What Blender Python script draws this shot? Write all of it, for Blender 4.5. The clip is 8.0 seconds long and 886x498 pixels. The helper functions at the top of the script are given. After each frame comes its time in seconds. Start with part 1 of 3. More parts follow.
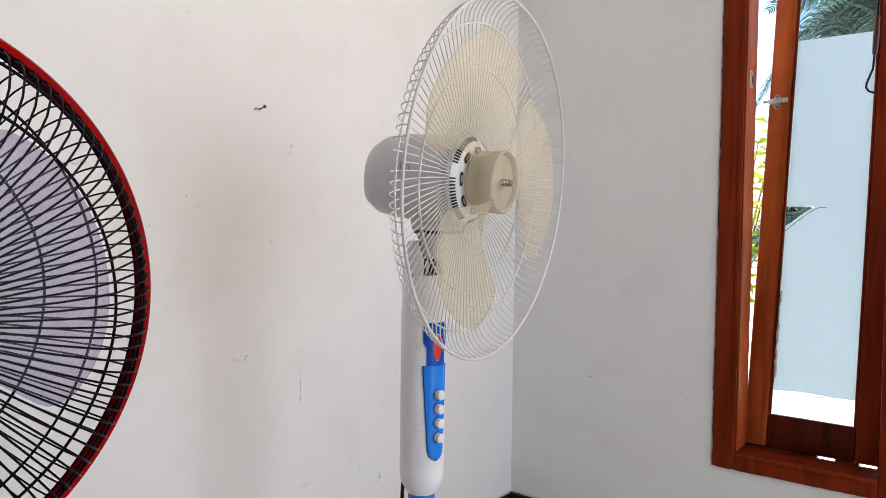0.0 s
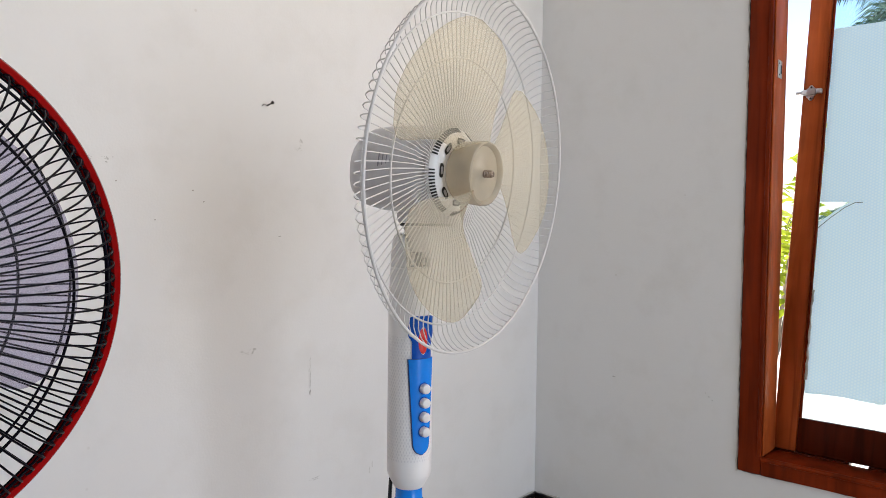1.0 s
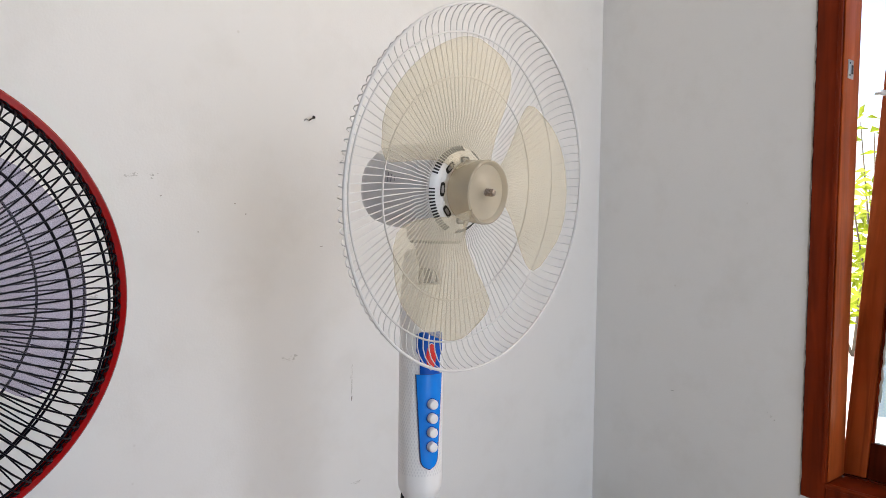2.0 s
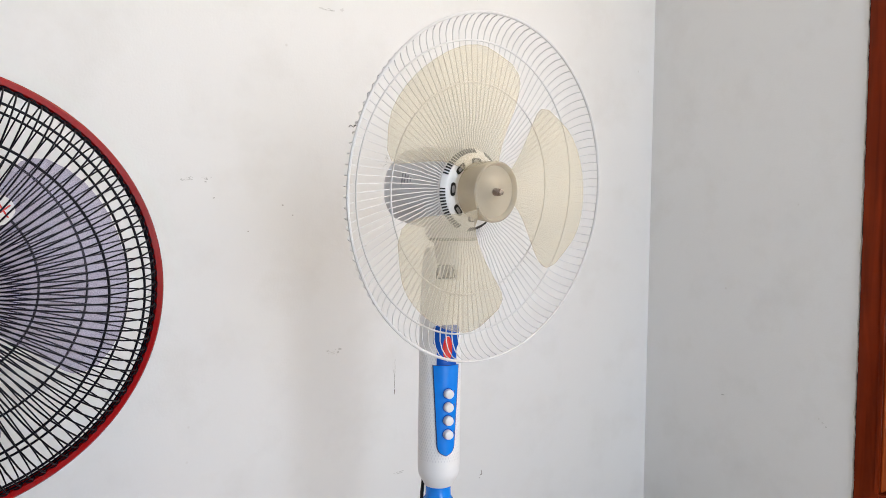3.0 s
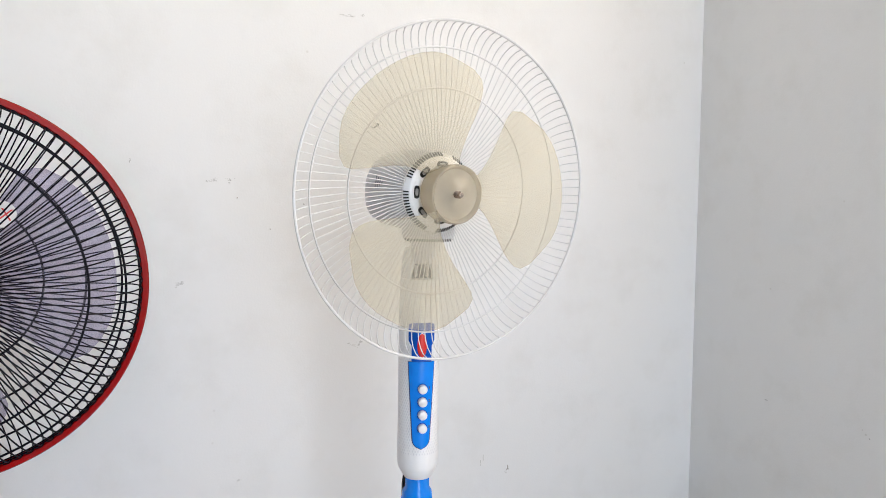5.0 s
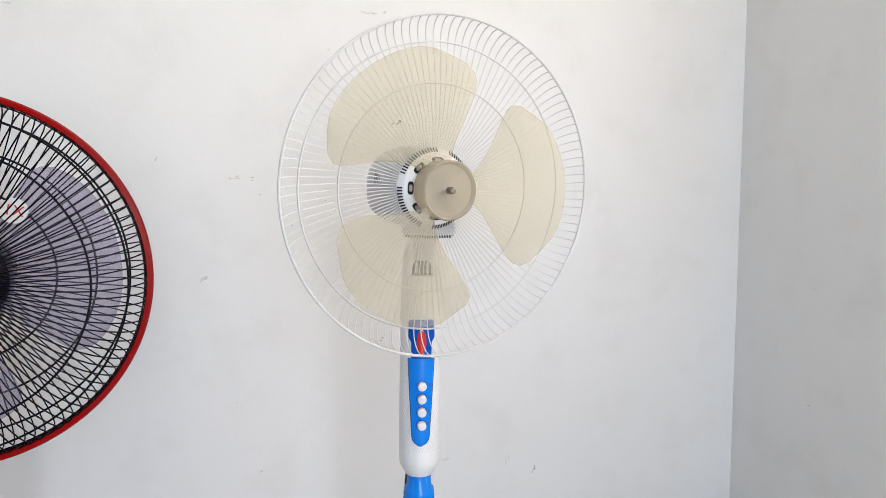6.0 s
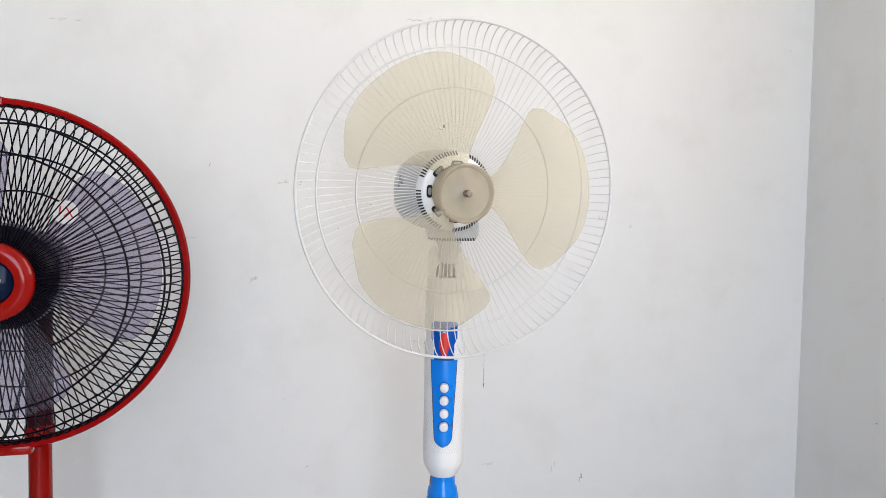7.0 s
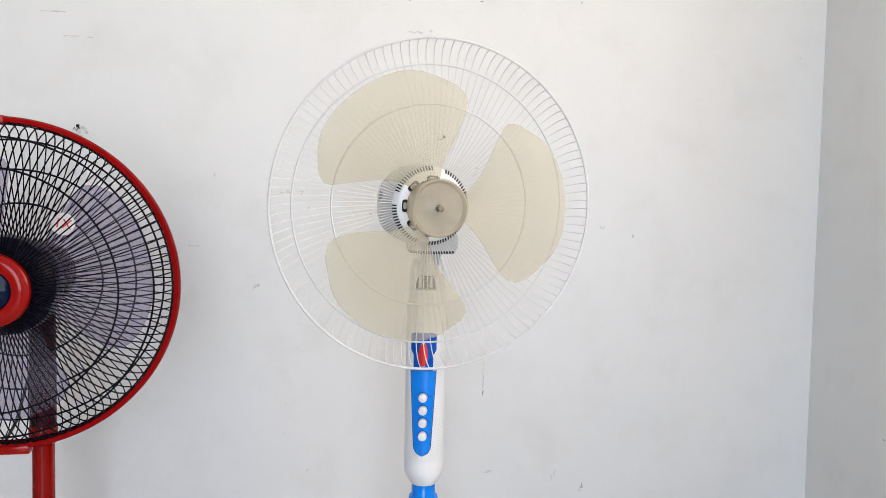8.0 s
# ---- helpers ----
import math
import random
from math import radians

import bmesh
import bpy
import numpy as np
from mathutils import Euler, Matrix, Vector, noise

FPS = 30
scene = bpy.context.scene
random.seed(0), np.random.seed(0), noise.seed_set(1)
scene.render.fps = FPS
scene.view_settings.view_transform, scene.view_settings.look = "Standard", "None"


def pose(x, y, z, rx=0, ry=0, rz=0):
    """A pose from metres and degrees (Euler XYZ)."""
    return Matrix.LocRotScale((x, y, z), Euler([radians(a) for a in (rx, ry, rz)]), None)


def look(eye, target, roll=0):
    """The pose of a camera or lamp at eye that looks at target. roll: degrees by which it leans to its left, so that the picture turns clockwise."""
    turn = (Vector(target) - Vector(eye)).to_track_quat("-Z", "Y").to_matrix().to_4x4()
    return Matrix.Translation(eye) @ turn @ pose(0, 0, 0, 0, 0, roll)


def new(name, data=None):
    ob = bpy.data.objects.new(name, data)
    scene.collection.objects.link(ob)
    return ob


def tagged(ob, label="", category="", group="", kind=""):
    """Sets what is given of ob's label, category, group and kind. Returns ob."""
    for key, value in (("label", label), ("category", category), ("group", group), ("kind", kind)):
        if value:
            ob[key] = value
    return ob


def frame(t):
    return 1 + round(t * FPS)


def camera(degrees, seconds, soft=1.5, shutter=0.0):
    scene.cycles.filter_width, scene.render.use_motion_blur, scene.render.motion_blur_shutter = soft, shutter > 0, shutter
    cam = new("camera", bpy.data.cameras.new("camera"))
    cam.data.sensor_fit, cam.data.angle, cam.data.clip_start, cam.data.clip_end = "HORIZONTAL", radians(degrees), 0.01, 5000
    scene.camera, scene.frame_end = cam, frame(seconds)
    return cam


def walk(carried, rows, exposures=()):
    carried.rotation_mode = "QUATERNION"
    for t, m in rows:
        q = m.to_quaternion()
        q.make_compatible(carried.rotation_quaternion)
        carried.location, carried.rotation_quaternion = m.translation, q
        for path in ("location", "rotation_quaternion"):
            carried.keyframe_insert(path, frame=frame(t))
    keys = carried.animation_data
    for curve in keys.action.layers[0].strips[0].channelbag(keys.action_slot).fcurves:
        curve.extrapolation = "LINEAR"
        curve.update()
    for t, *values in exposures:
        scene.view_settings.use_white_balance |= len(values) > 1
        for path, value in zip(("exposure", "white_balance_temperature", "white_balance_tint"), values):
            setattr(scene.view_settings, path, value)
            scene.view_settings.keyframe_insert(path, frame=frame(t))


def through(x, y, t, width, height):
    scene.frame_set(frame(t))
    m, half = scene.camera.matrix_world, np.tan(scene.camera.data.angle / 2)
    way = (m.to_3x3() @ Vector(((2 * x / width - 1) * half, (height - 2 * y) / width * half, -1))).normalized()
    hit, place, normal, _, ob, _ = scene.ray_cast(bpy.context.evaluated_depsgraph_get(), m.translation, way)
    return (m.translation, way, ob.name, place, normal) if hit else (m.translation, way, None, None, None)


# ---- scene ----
cam = camera(62.9, 8.0, soft=0.6)
PATH = [
    (0, (-1.693, -1.049, 0.894), (-0.106, 0.166, 0.817), 0.7),
    (0.5, (-1.664, -1.078, 0.892), (-0.115, 0.184, 0.814), 0.7),
    (1, (-1.629, -1.114, 0.885), (-0.141, 0.221, 0.807), 0.7),
    (1.5, (-1.587, -1.145, 0.889), (-0.189, 0.283, 0.806), 0.8),
    (2, (-1.547, -1.199, 0.911), (-0.259, 0.328, 0.824), 0.8),
    (2.2, (-1.544, -1.221, 0.906), (-0.304, 0.346, 0.83), 0.8),
    (3.5, (-1.463, -1.329, 0.903), (-0.426, 0.378, 0.809), 0.7),
    (4, (-1.425, -1.359, 0.912), (-0.447, 0.382, 0.806), 0.7),
    (4.5, (-1.389, -1.392, 0.911), (-0.476, 0.385, 0.821), 1.0),
    (5, (-1.35, -1.411, 0.92), (-0.524, 0.407, 0.816), 0.8),
    (6.5, (-1.21, -1.456, 0.92), (-0.676, 0.469, 0.813), 0.8),
    (7, (-1.17, -1.473, 0.918), (-0.758, 0.482, 0.815), 0.9),
    (7.5, (-1.125, -1.488, 0.936), (-0.776, 0.478, 0.825), 1.0),
    (8, (-1.084, -1.506, 0.937), (-0.789, 0.47, 0.835), 1.1),
]
EXPOSURES = [(0.0, 1.66, 6650, 16), (0.6, 1.57, 6600, 14.5), (1.2, 1.56, 6600, 14), (2.0, 1.58, 6600, 14), (3.4, 1.96, 6500, 12.5), (8.0, 1.86, 6400, 12)]
walk(cam, [(t, look(eye, target, roll)) for t, eye, target, roll in PATH], EXPOSURES)

# ---- world, sun, large lights ----
SUN_ELEVATION, SUN_AZIMUTH = radians(58), radians(340)     # azimuth from +y, clockwise seen from above
world = bpy.data.worlds.new("world")
scene.world = world
world.use_nodes = True
wn = world.node_tree.nodes
sky = wn.new("ShaderNodeTexSky")
sky.sky_type, sky.sun_disc = "NISHITA", False
sky.sun_elevation, sky.sun_rotation = SUN_ELEVATION, SUN_AZIMUTH
world.node_tree.links.new(sky.outputs[0], wn["Background"].inputs[0])
wn["Background"].inputs[1].default_value = 0.15

sun = bpy.data.lights.new("sun", "SUN")
sun.energy, sun.angle, sun.color = 5.0, radians(0.5), (1.0, 0.95, 0.86)
sun_ob = new("sun", sun)
toward = Vector((math.sin(SUN_AZIMUTH) * math.cos(SUN_ELEVATION), math.cos(SUN_AZIMUTH) * math.cos(SUN_ELEVATION), math.sin(SUN_ELEVATION)))
sun_ob.matrix_world = look(toward * 20, (0, 0, 0))


def area_lamp(name, m, width, height, watts, colour):
    data = bpy.data.lights.new(name, "AREA")
    data.shape, data.size, data.size_y, data.energy, data.color = "RECTANGLE", width, height, watts, colour
    ob = new(name, data)
    ob.matrix_world = m
    return ob


# sky light in the doorway behind the camera
area_lamp("doorway_daylight", look((-1.22, -3.95, 1.25), (-1.3, 0, 1.0)), 1.2, 2.0, 11.2, (0.79, 0.89, 1.0))
area_lamp("warm_fill", look((0.012, -1.40, 1.6), (-2.0, -0.9, 1.5)), 0.64, 1.1, 4.0, (1.0, 0.75, 0.44))


# ---- materials ----
def nodes_of(name):
    m = bpy.data.materials.new(name)
    m.use_nodes = True
    n, l = m.node_tree.nodes, m.node_tree.links
    return m, n, l, n["Principled BSDF"]


def add_noise(n, l, scale, detail=4.0, rough=0.55, coords="Object"):
    tc = n.new("ShaderNodeTexCoord")
    t = n.new("ShaderNodeTexNoise")
    t.inputs["Scale"].default_value, t.inputs["Detail"].default_value, t.inputs["Roughness"].default_value = scale, detail, rough
    l.new(tc.outputs[coords], t.inputs["Vector"])
    return t


def add_ramp(n, l, source, stops):
    r = n.new("ShaderNodeValToRGB")
    while len(r.color_ramp.elements) < len(stops):
        r.color_ramp.elements.new(0.5)
    for e, (p, c) in zip(r.color_ramp.elements, stops):
        e.position, e.color = p, (*c, 1)
    l.new(source, r.inputs[0])
    return r


def mixed(n, l, a, b, fac, mode="MIX"):
    m = n.new("ShaderNodeMix")
    m.data_type, m.blend_type = "RGBA", mode
    for sock, v in ((m.inputs[6], a), (m.inputs[7], b), (m.inputs[0], fac)):
        if isinstance(v, (tuple, list)):
            sock.default_value = (*v, 1)
        elif isinstance(v, (int, float)):
            sock.default_value = v
        else:
            l.new(v, sock)
    return m.outputs[2]


def add_bump(n, l, bsdf, height, strength, distance):
    b = n.new("ShaderNodeBump")
    b.inputs["Strength"].default_value, b.inputs["Distance"].default_value = strength, distance
    l.new(height, b.inputs["Height"])
    l.new(b.outputs[0], bsdf.inputs["Normal"])


def simple(name, colour, rough=0.45, metal=0.0, vary=0.06, scale=40.0, bump=0.0, coat=0.0, spec=0.5):
    """A plain surface with a slight two-scale change of tone and gloss."""
    m, n, l, b = nodes_of(name)
    big, fine = add_noise(n, l, scale * 0.15, 3), add_noise(n, l, scale, 5)
    dark = tuple(c * (1 - vary * 2) for c in colour)
    light = tuple(min(1, c * (1 + vary)) for c in colour)
    r1 = add_ramp(n, l, big.outputs[0], [(0.3, dark), (0.65, light)])
    r2 = add_ramp(n, l, fine.outputs[0], [(0.35, (1 - vary,) * 3), (0.6, (1, 1, 1))])
    l.new(mixed(n, l, r1.outputs[0], r2.outputs[0], 1.0, "MULTIPLY"), b.inputs["Base Color"])
    rr = add_ramp(n, l, fine.outputs[0], [(0.3, (max(0.02, rough - 0.07),) * 3), (0.7, (min(1, rough + 0.07),) * 3)])
    l.new(rr.outputs[0], b.inputs["Roughness"])
    b.inputs["Metallic"].default_value = metal
    b.inputs["Coat Weight"].default_value = coat
    b.inputs["Specular IOR Level"].default_value = spec
    if bump:
        add_bump(n, l, b, fine.outputs[0], bump, 0.002)
    return m


def wall_paint():
    """White emulsion on trowelled plaster: faint blotches, roller grain, rubbed dirt."""
    m, n, l, b = nodes_of("white_wall_paint")
    cloud, patch, grain = add_noise(n, l, 1.6, 4), add_noise(n, l, 7, 5, 0.6), add_noise(n, l, 260, 3)
    base = add_ramp(n, l, cloud.outputs[0], [(0.3, (0.785, 0.78, 0.77)), (0.7, (0.815, 0.81, 0.80))])
    dirt = add_ramp(n, l, patch.outputs[0], [(0.30, (0.950, 0.945, 0.935)), (0.50, (1, 1, 1))])
    speck = n.new("ShaderNodeTexVoronoi")
    speck.inputs["Scale"].default_value = 9
    tc = n.new("ShaderNodeTexCoord")
    l.new(tc.outputs["Object"], speck.inputs["Vector"])
    spots = add_ramp(n, l, speck.outputs["Distance"], [(0.012, (0.62, 0.58, 0.52)), (0.03, (1, 1, 1))])
    c = mixed(n, l, base.outputs[0], dirt.outputs[0], 1.0, "MULTIPLY")
    l.new(mixed(n, l, c, spots.outputs[0], 0.3, "MULTIPLY"), b.inputs["Base Color"])
    b.inputs["Roughness"].default_value = 0.62
    b.inputs["Specular IOR Level"].default_value = 0.35
    add = n.new("ShaderNodeMath")
    add.operation = "MULTIPLY_ADD"
    add.inputs[1].default_value = 0.25
    l.new(grain.outputs[0], add.inputs[0])
    l.new(patch.outputs[0], add.inputs[2])
    add_bump(n, l, b, add.outputs[0], 0.25, 0.004)
    return m


def varnished_wood(name, tone):
    """Reddish tropical hardwood under glossy varnish, grain along z."""
    m, n, l, b = nodes_of(name)
    tc, mp = n.new("ShaderNodeTexCoord"), n.new("ShaderNodeMapping")
    mp.inputs["Scale"].default_value = (30, 30, 2.2)
    l.new(tc.outputs["Object"], mp.inputs[0])
    g = n.new("ShaderNodeTexNoise")
    g.inputs["Scale"].default_value, g.inputs["Detail"].default_value, g.inputs["Distortion"].default_value = 1.6, 6, 0.8
    l.new(mp.outputs[0], g.inputs["Vector"])
    big = add_noise(n, l, 5, 3)
    r = add_ramp(n, l, g.outputs[0], [(0.25, tuple(c * 0.55 for c in tone)), (0.5, tone), (0.75, tuple(min(1, c * 1.3) for c in tone))])
    d = add_ramp(n, l, big.outputs[0], [(0.3, (0.72, 0.66, 0.62)), (0.6, (1, 1, 1))])
    l.new(mixed(n, l, r.outputs[0], d.outputs[0], 1.0, "MULTIPLY"), b.inputs["Base Color"])
    b.inputs["Roughness"].default_value = 0.33
    b.inputs["Specular IOR Level"].default_value = 0.08
    add_bump(n, l, b, g.outputs[0], 0.12, 0.002)
    return m


def tinted_plastic(name, colour, clear, rough=0.25, through=0.35):
    """Thin see-through plastic: part of the light passes straight, part is scattered."""
    m, n, l, b = nodes_of(name)
    fine = add_noise(n, l, 25, 4)
    r = add_ramp(n, l, fine.outputs[0], [(0.3, tuple(c * 0.88 for c in colour)), (0.7, colour)])
    l.new(r.outputs[0], b.inputs["Base Color"])
    b.inputs["Roughness"].default_value = rough
    tl, tp = n.new("ShaderNodeBsdfTranslucent"), n.new("ShaderNodeBsdfTransparent")
    l.new(r.outputs[0], tl.inputs[0])
    tp.inputs[0].default_value = (*[min(1, 0.35 + 0.65 * c) for c in colour], 1)
    m1, m2 = n.new("ShaderNodeMixShader"), n.new("ShaderNodeMixShader")
    m1.inputs[0].default_value, m2.inputs[0].default_value = through, clear
    l.new(b.outputs[0], m1.inputs[1]), l.new(tl.outputs[0], m1.inputs[2])
    l.new(m1.outputs[0], m2.inputs[1]), l.new(tp.outputs[0], m2.inputs[2])
    l.new(m2.outputs[0], n["Material Output"].inputs[0])
    return m


def column_plastic():
    """White glossy plastic with rows of small dimples round the sides of the column."""
    m, n, l, b = nodes_of("dimpled_white_plastic")
    tc, sep = n.new("ShaderNodeTexCoord"), n.new("ShaderNodeSeparateXYZ")
    l.new(tc.outputs["Object"], sep.inputs[0])

    def calc(op, a, c=None):
        q = n.new("ShaderNodeMath")
        q.operation = op
        for i, v in enumerate((a, c)):
            if v is None:
                continue
            if isinstance(v, (int, float)):
                q.inputs[i].default_value = v
            else:
                l.new(v, q.inputs[i])
        return q.outputs[0]

    ang = calc("ARCTAN2", sep.outputs[1], sep.outputs[0])
    dots = calc("MULTIPLY", calc("SINE", calc("MULTIPLY", ang, 46.0)), calc("SINE", calc("MULTIPLY", sep.outputs[2], 780.0)))
    low = calc("LESS_THAN", sep.outputs[2], 0.735)
    high = calc("GREATER_THAN", sep.outputs[2], 0.572)
    dots = calc("MULTIPLY", calc("GREATER_THAN", dots, 0.35), calc("MULTIPLY", low, high))
    l.new(mixed(n, l, (0.84, 0.84, 0.85), (0.73, 0.73, 0.755), dots), b.inputs["Base Color"])
    b.inputs["Roughness"].default_value = 0.3
    inv = calc("SUBTRACT", 1.0, dots)
    add_bump(n, l, b, inv, 0.5, 0.001)
    return m


def frosted_film():
    """Milky blue privacy film pressed with a honeycomb."""
    m, n, l, b = nodes_of("frosted_window_film")
    tc, sep = n.new("ShaderNodeTexCoord"), n.new("ShaderNodeSeparateXYZ")
    l.new(tc.outputs["Object"], sep.inputs[0])

    def calc(op, a, c):
        q = n.new("ShaderNodeMath")
        q.operation = op
        for i, v in enumerate((a, c)):
            if isinstance(v, (int, float)):
                q.inputs[i].default_value = v
            else:
                l.new(v, q.inputs[i])
        return q.outputs[0]

    total = 0.0
    for turn in (0, 60, 120):
        s = calc("ADD", calc("MULTIPLY", sep.outputs[1], 1050 * math.cos(radians(turn))), calc("MULTIPLY", sep.outputs[2], 1050 * math.sin(radians(turn))))
        total = calc("ADD", total, calc("COSINE", s, 0.0))
    cells = add_ramp(n, l, calc("MULTIPLY", calc("ADD", total, 1.5), 0.22), [(0.1, (0.80, 0.90, 1.0)), (0.7, (0.89, 0.95, 1.0))])
    b.inputs["Roughness"].default_value = 0.5
    l.new(cells.outputs[0], b.inputs["Base Color"])
    tl, tp = n.new("ShaderNodeBsdfTranslucent"), n.new("ShaderNodeBsdfTransparent")
    l.new(cells.outputs[0], tl.inputs[0])
    tp.inputs[0].default_value = (0.72, 0.87, 1, 1)
    m1, m2 = n.new("ShaderNodeMixShader"), n.new("ShaderNodeMixShader")
    m1.inputs[0].default_value, m2.inputs[0].default_value = 0.95, 0.0
    l.new(b.outputs[0], m1.inputs[1]), l.new(tl.outputs[0], m1.inputs[2])
    l.new(m1.outputs[0], m2.inputs[1]), l.new(tp.outputs[0], m2.inputs[2])
    l.new(m2.outputs[0], n["Material Output"].inputs[0])
    return m


def window_glass():
    m, n, l, b = nodes_of("window_glass")
    tp, gl, fr, mx = (n.new("ShaderNodeBsdfTransparent"), n.new("ShaderNodeBsdfGlossy"), n.new("ShaderNodeFresnel"), n.new("ShaderNodeMixShader"))
    tp.inputs[0].default_value = (0.82, 0.90, 0.92, 1)
    gl.inputs["Roughness"].default_value = 0.02
    l.new(fr.outputs[0], mx.inputs[0]), l.new(tp.outputs[0], mx.inputs[1]), l.new(gl.outputs[0], mx.inputs[2])
    l.new(mx.outputs[0], n["Material Output"].inputs[0])
    return m


def leaf(name, colour):
    m, n, l, b = nodes_of(name)
    fine = add_noise(n, l, 12, 4)
    r = add_ramp(n, l, fine.outputs[0], [(0.3, tuple(c * 0.6 for c in colour)), (0.7, tuple(c * 1.3 for c in colour))])
    l.new(r.outputs[0], b.inputs["Base Color"])
    b.inputs["Roughness"].default_value = 0.6
    b.inputs["Specular IOR Level"].default_value = 0.2
    tl, mx = n.new("ShaderNodeBsdfTranslucent"), n.new("ShaderNodeMixShader")
    l.new(r.outputs[0], tl.inputs[0])
    mx.inputs[0].default_value = 0.4
    l.new(b.outputs[0], mx.inputs[1]), l.new(tl.outputs[0], mx.inputs[2])
    l.new(mx.outputs[0], n["Material Output"].inputs[0])
    return m


WALL = wall_paint()
CEIL = simple("ceiling_paint", (0.80, 0.80, 0.79), 0.8, 0, 0.02, 6)
FLOOR = simple("glazed_floor_tile", (0.55, 0.51, 0.455), 0.25, 0, 0.05, 8)
SKIRT = simple("black_glazed_tile", (0.012, 0.012, 0.013), 0.22, 0, 0.2, 30)
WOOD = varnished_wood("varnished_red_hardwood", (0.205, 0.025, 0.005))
WOOD_SHADED = varnished_wood("varnished_hardwood_shaded", (0.085, 0.011, 0.003))
WOOD_LIT = varnished_wood("varnished_hardwood_lit", (0.46, 0.095, 0.022))
GLASS = window_glass()
FILM = frosted_film()
STEEL = simple("dull_steel", (0.62, 0.60, 0.57), 0.35, 1.0, 0.1, 60)
DARK = simple("dark_recess", (0.02, 0.02, 0.022), 0.6)
IRON = simple("black_iron", (0.015, 0.014, 0.016), 0.45, 0.6, 0.1, 80)
WHITE_WIRE = simple("white_coated_wire", (0.68, 0.68, 0.68), 0.35, 0, 0.04, 60)
WHITE_PLASTIC = simple("white_gloss_plastic", (0.80, 0.80, 0.81), 0.3, 0, 0.03, 30)
COLUMN_PLASTIC = column_plastic()
HOUSING = simple("pale_grey_housing_plastic", (0.60, 0.60, 0.63), 0.4, 0, 0.04, 30)
BLUE = simple("bright_blue_plastic", (0.0, 0.225, 0.84), 0.2, 0, 0.05, 25, 0, 0, 0.4)
DEEP_BLUE = simple("deep_blue_plastic", (0.0, 0.085, 0.48), 0.3, 0, 0.05, 25, 0, 0, 0.25)
RED_MARK = simple("red_print", (0.70, 0.02, 0.012), 0.35)
INK = simple("dark_print", (0.03, 0.05, 0.16), 0.5)
LABEL_INK = simple("grey_label_print", (0.25, 0.25, 0.29), 0.6)
CREAM = tinted_plastic("cream_clear_plastic", (0.91, 0.875, 0.78), 0.76, 0.3, 0.45)
CREAM_HUB = tinted_plastic("cream_hub_plastic", (0.76, 0.70, 0.58), 0.42, 0.22, 0.35)
COPPER = simple("worn_steel_shaft", (0.48, 0.40, 0.35), 0.25, 1.0, 0.15, 90)
BLACK_WIRE = simple("black_coated_wire", (0.0025, 0.002, 0.006), 0.35, 0, 0.1, 60, 0, 0, 0.08)
RED = simple("red_gloss_plastic", (0.31, 0.005, 0.003), 0.09, 0, 0.08, 20, 0, 0, 0.25)
RED_SHADED = simple("red_plastic_shaded", (0.055, 0.004, 0.012), 0.3, 0, 0.1, 25, 0, 0, 0.15)
RED_RIM = simple("red_coated_rim", (0.29, 0.004, 0.004), 0.10, 0, 0.08, 20, 0, 0, 0.07)
NAVY = simple("navy_badge_plastic", (0.003, 0.008, 0.030), 0.10, 0, 0.05, 30, 0, 0.0, 0.10)
SMOKE = tinted_plastic("smoky_lilac_plastic", (0.72, 0.69, 0.82), 0.90, 0.15, 0.5)
SMOKE_HUB = simple("dark_violet_plastic", (0.007, 0.006, 0.014), 0.35, 0, 0.1, 40, 0, 0, 0.12)
STICKER = simple("white_sticker", (0.82, 0.80, 0.78), 0.5)
RUBBER = simple("black_cord_rubber", (0.012, 0.012, 0.012), 0.55)
STAIN = simple("grey_wall_stain", (0.42, 0.40, 0.37), 0.8, 0, 0.25, 300)
STAIN_LIGHT = simple("faint_wall_scuff", (0.70, 0.69, 0.67), 0.8, 0, 0.15, 300)
CAULK = simple("white_caulk_bead", (0.66, 0.64, 0.60), 0.7, 0, 0.12, 120, 0.3)
CONCRETE = simple("sunlit_concrete", (0.60, 0.56, 0.49), 0.85, 0, 0.12, 3, 0.3)
GARDEN_WALL = simple("white_garden_wall_paint", (0.72, 0.73, 0.74), 0.8, 0, 0.05, 2)
NUT_PLASTIC = simple("grey_nut_plastic", (0.50, 0.49, 0.50), 0.4, 0, 0.05, 60)
PALM = leaf("palm_leaf", (0.075, 0.16, 0.045))
PALM_SHADED = leaf("palm_leaf_shaded", (0.030, 0.070, 0.048))
YELLOW_LEAF = leaf("yellow_green_leaf", (0.30, 0.36, 0.02))
BARK = simple("palm_bark", (0.16, 0.12, 0.085), 0.9, 0, 0.3, 20, 0.5)


# ---- mesh helpers ----
def part(name, bm, material, parent=None, label="", smooth=True, m=None):
    me = bpy.data.meshes.new(name)
    bm.normal_update()
    bm.to_mesh(me)
    bm.free()
    me.materials.append(material)
    if smooth:
        me.shade_smooth()
        me.set_sharp_from_angle(angle=radians(38))
    ob = new(name, me)
    ob.parent = parent
    if m is not None:
        ob.matrix_local = m
    return tagged(ob, label)


def share(name, me, parent, m):
    ob = new(name, me)
    ob.parent = parent
    ob.matrix_local = m
    return ob


def thing(name, place, label, category, group="", kind=""):
    ob = new(name)
    ob.location = place
    ob.empty_display_size = 0.05
    return tagged(ob, label, category, group, kind)


def box(lo, hi, bevel=0.0, bm=None, m=None):
    bm = bm or bmesh.new()
    mid = [(a + b) / 2 for a, b in zip(lo, hi)]
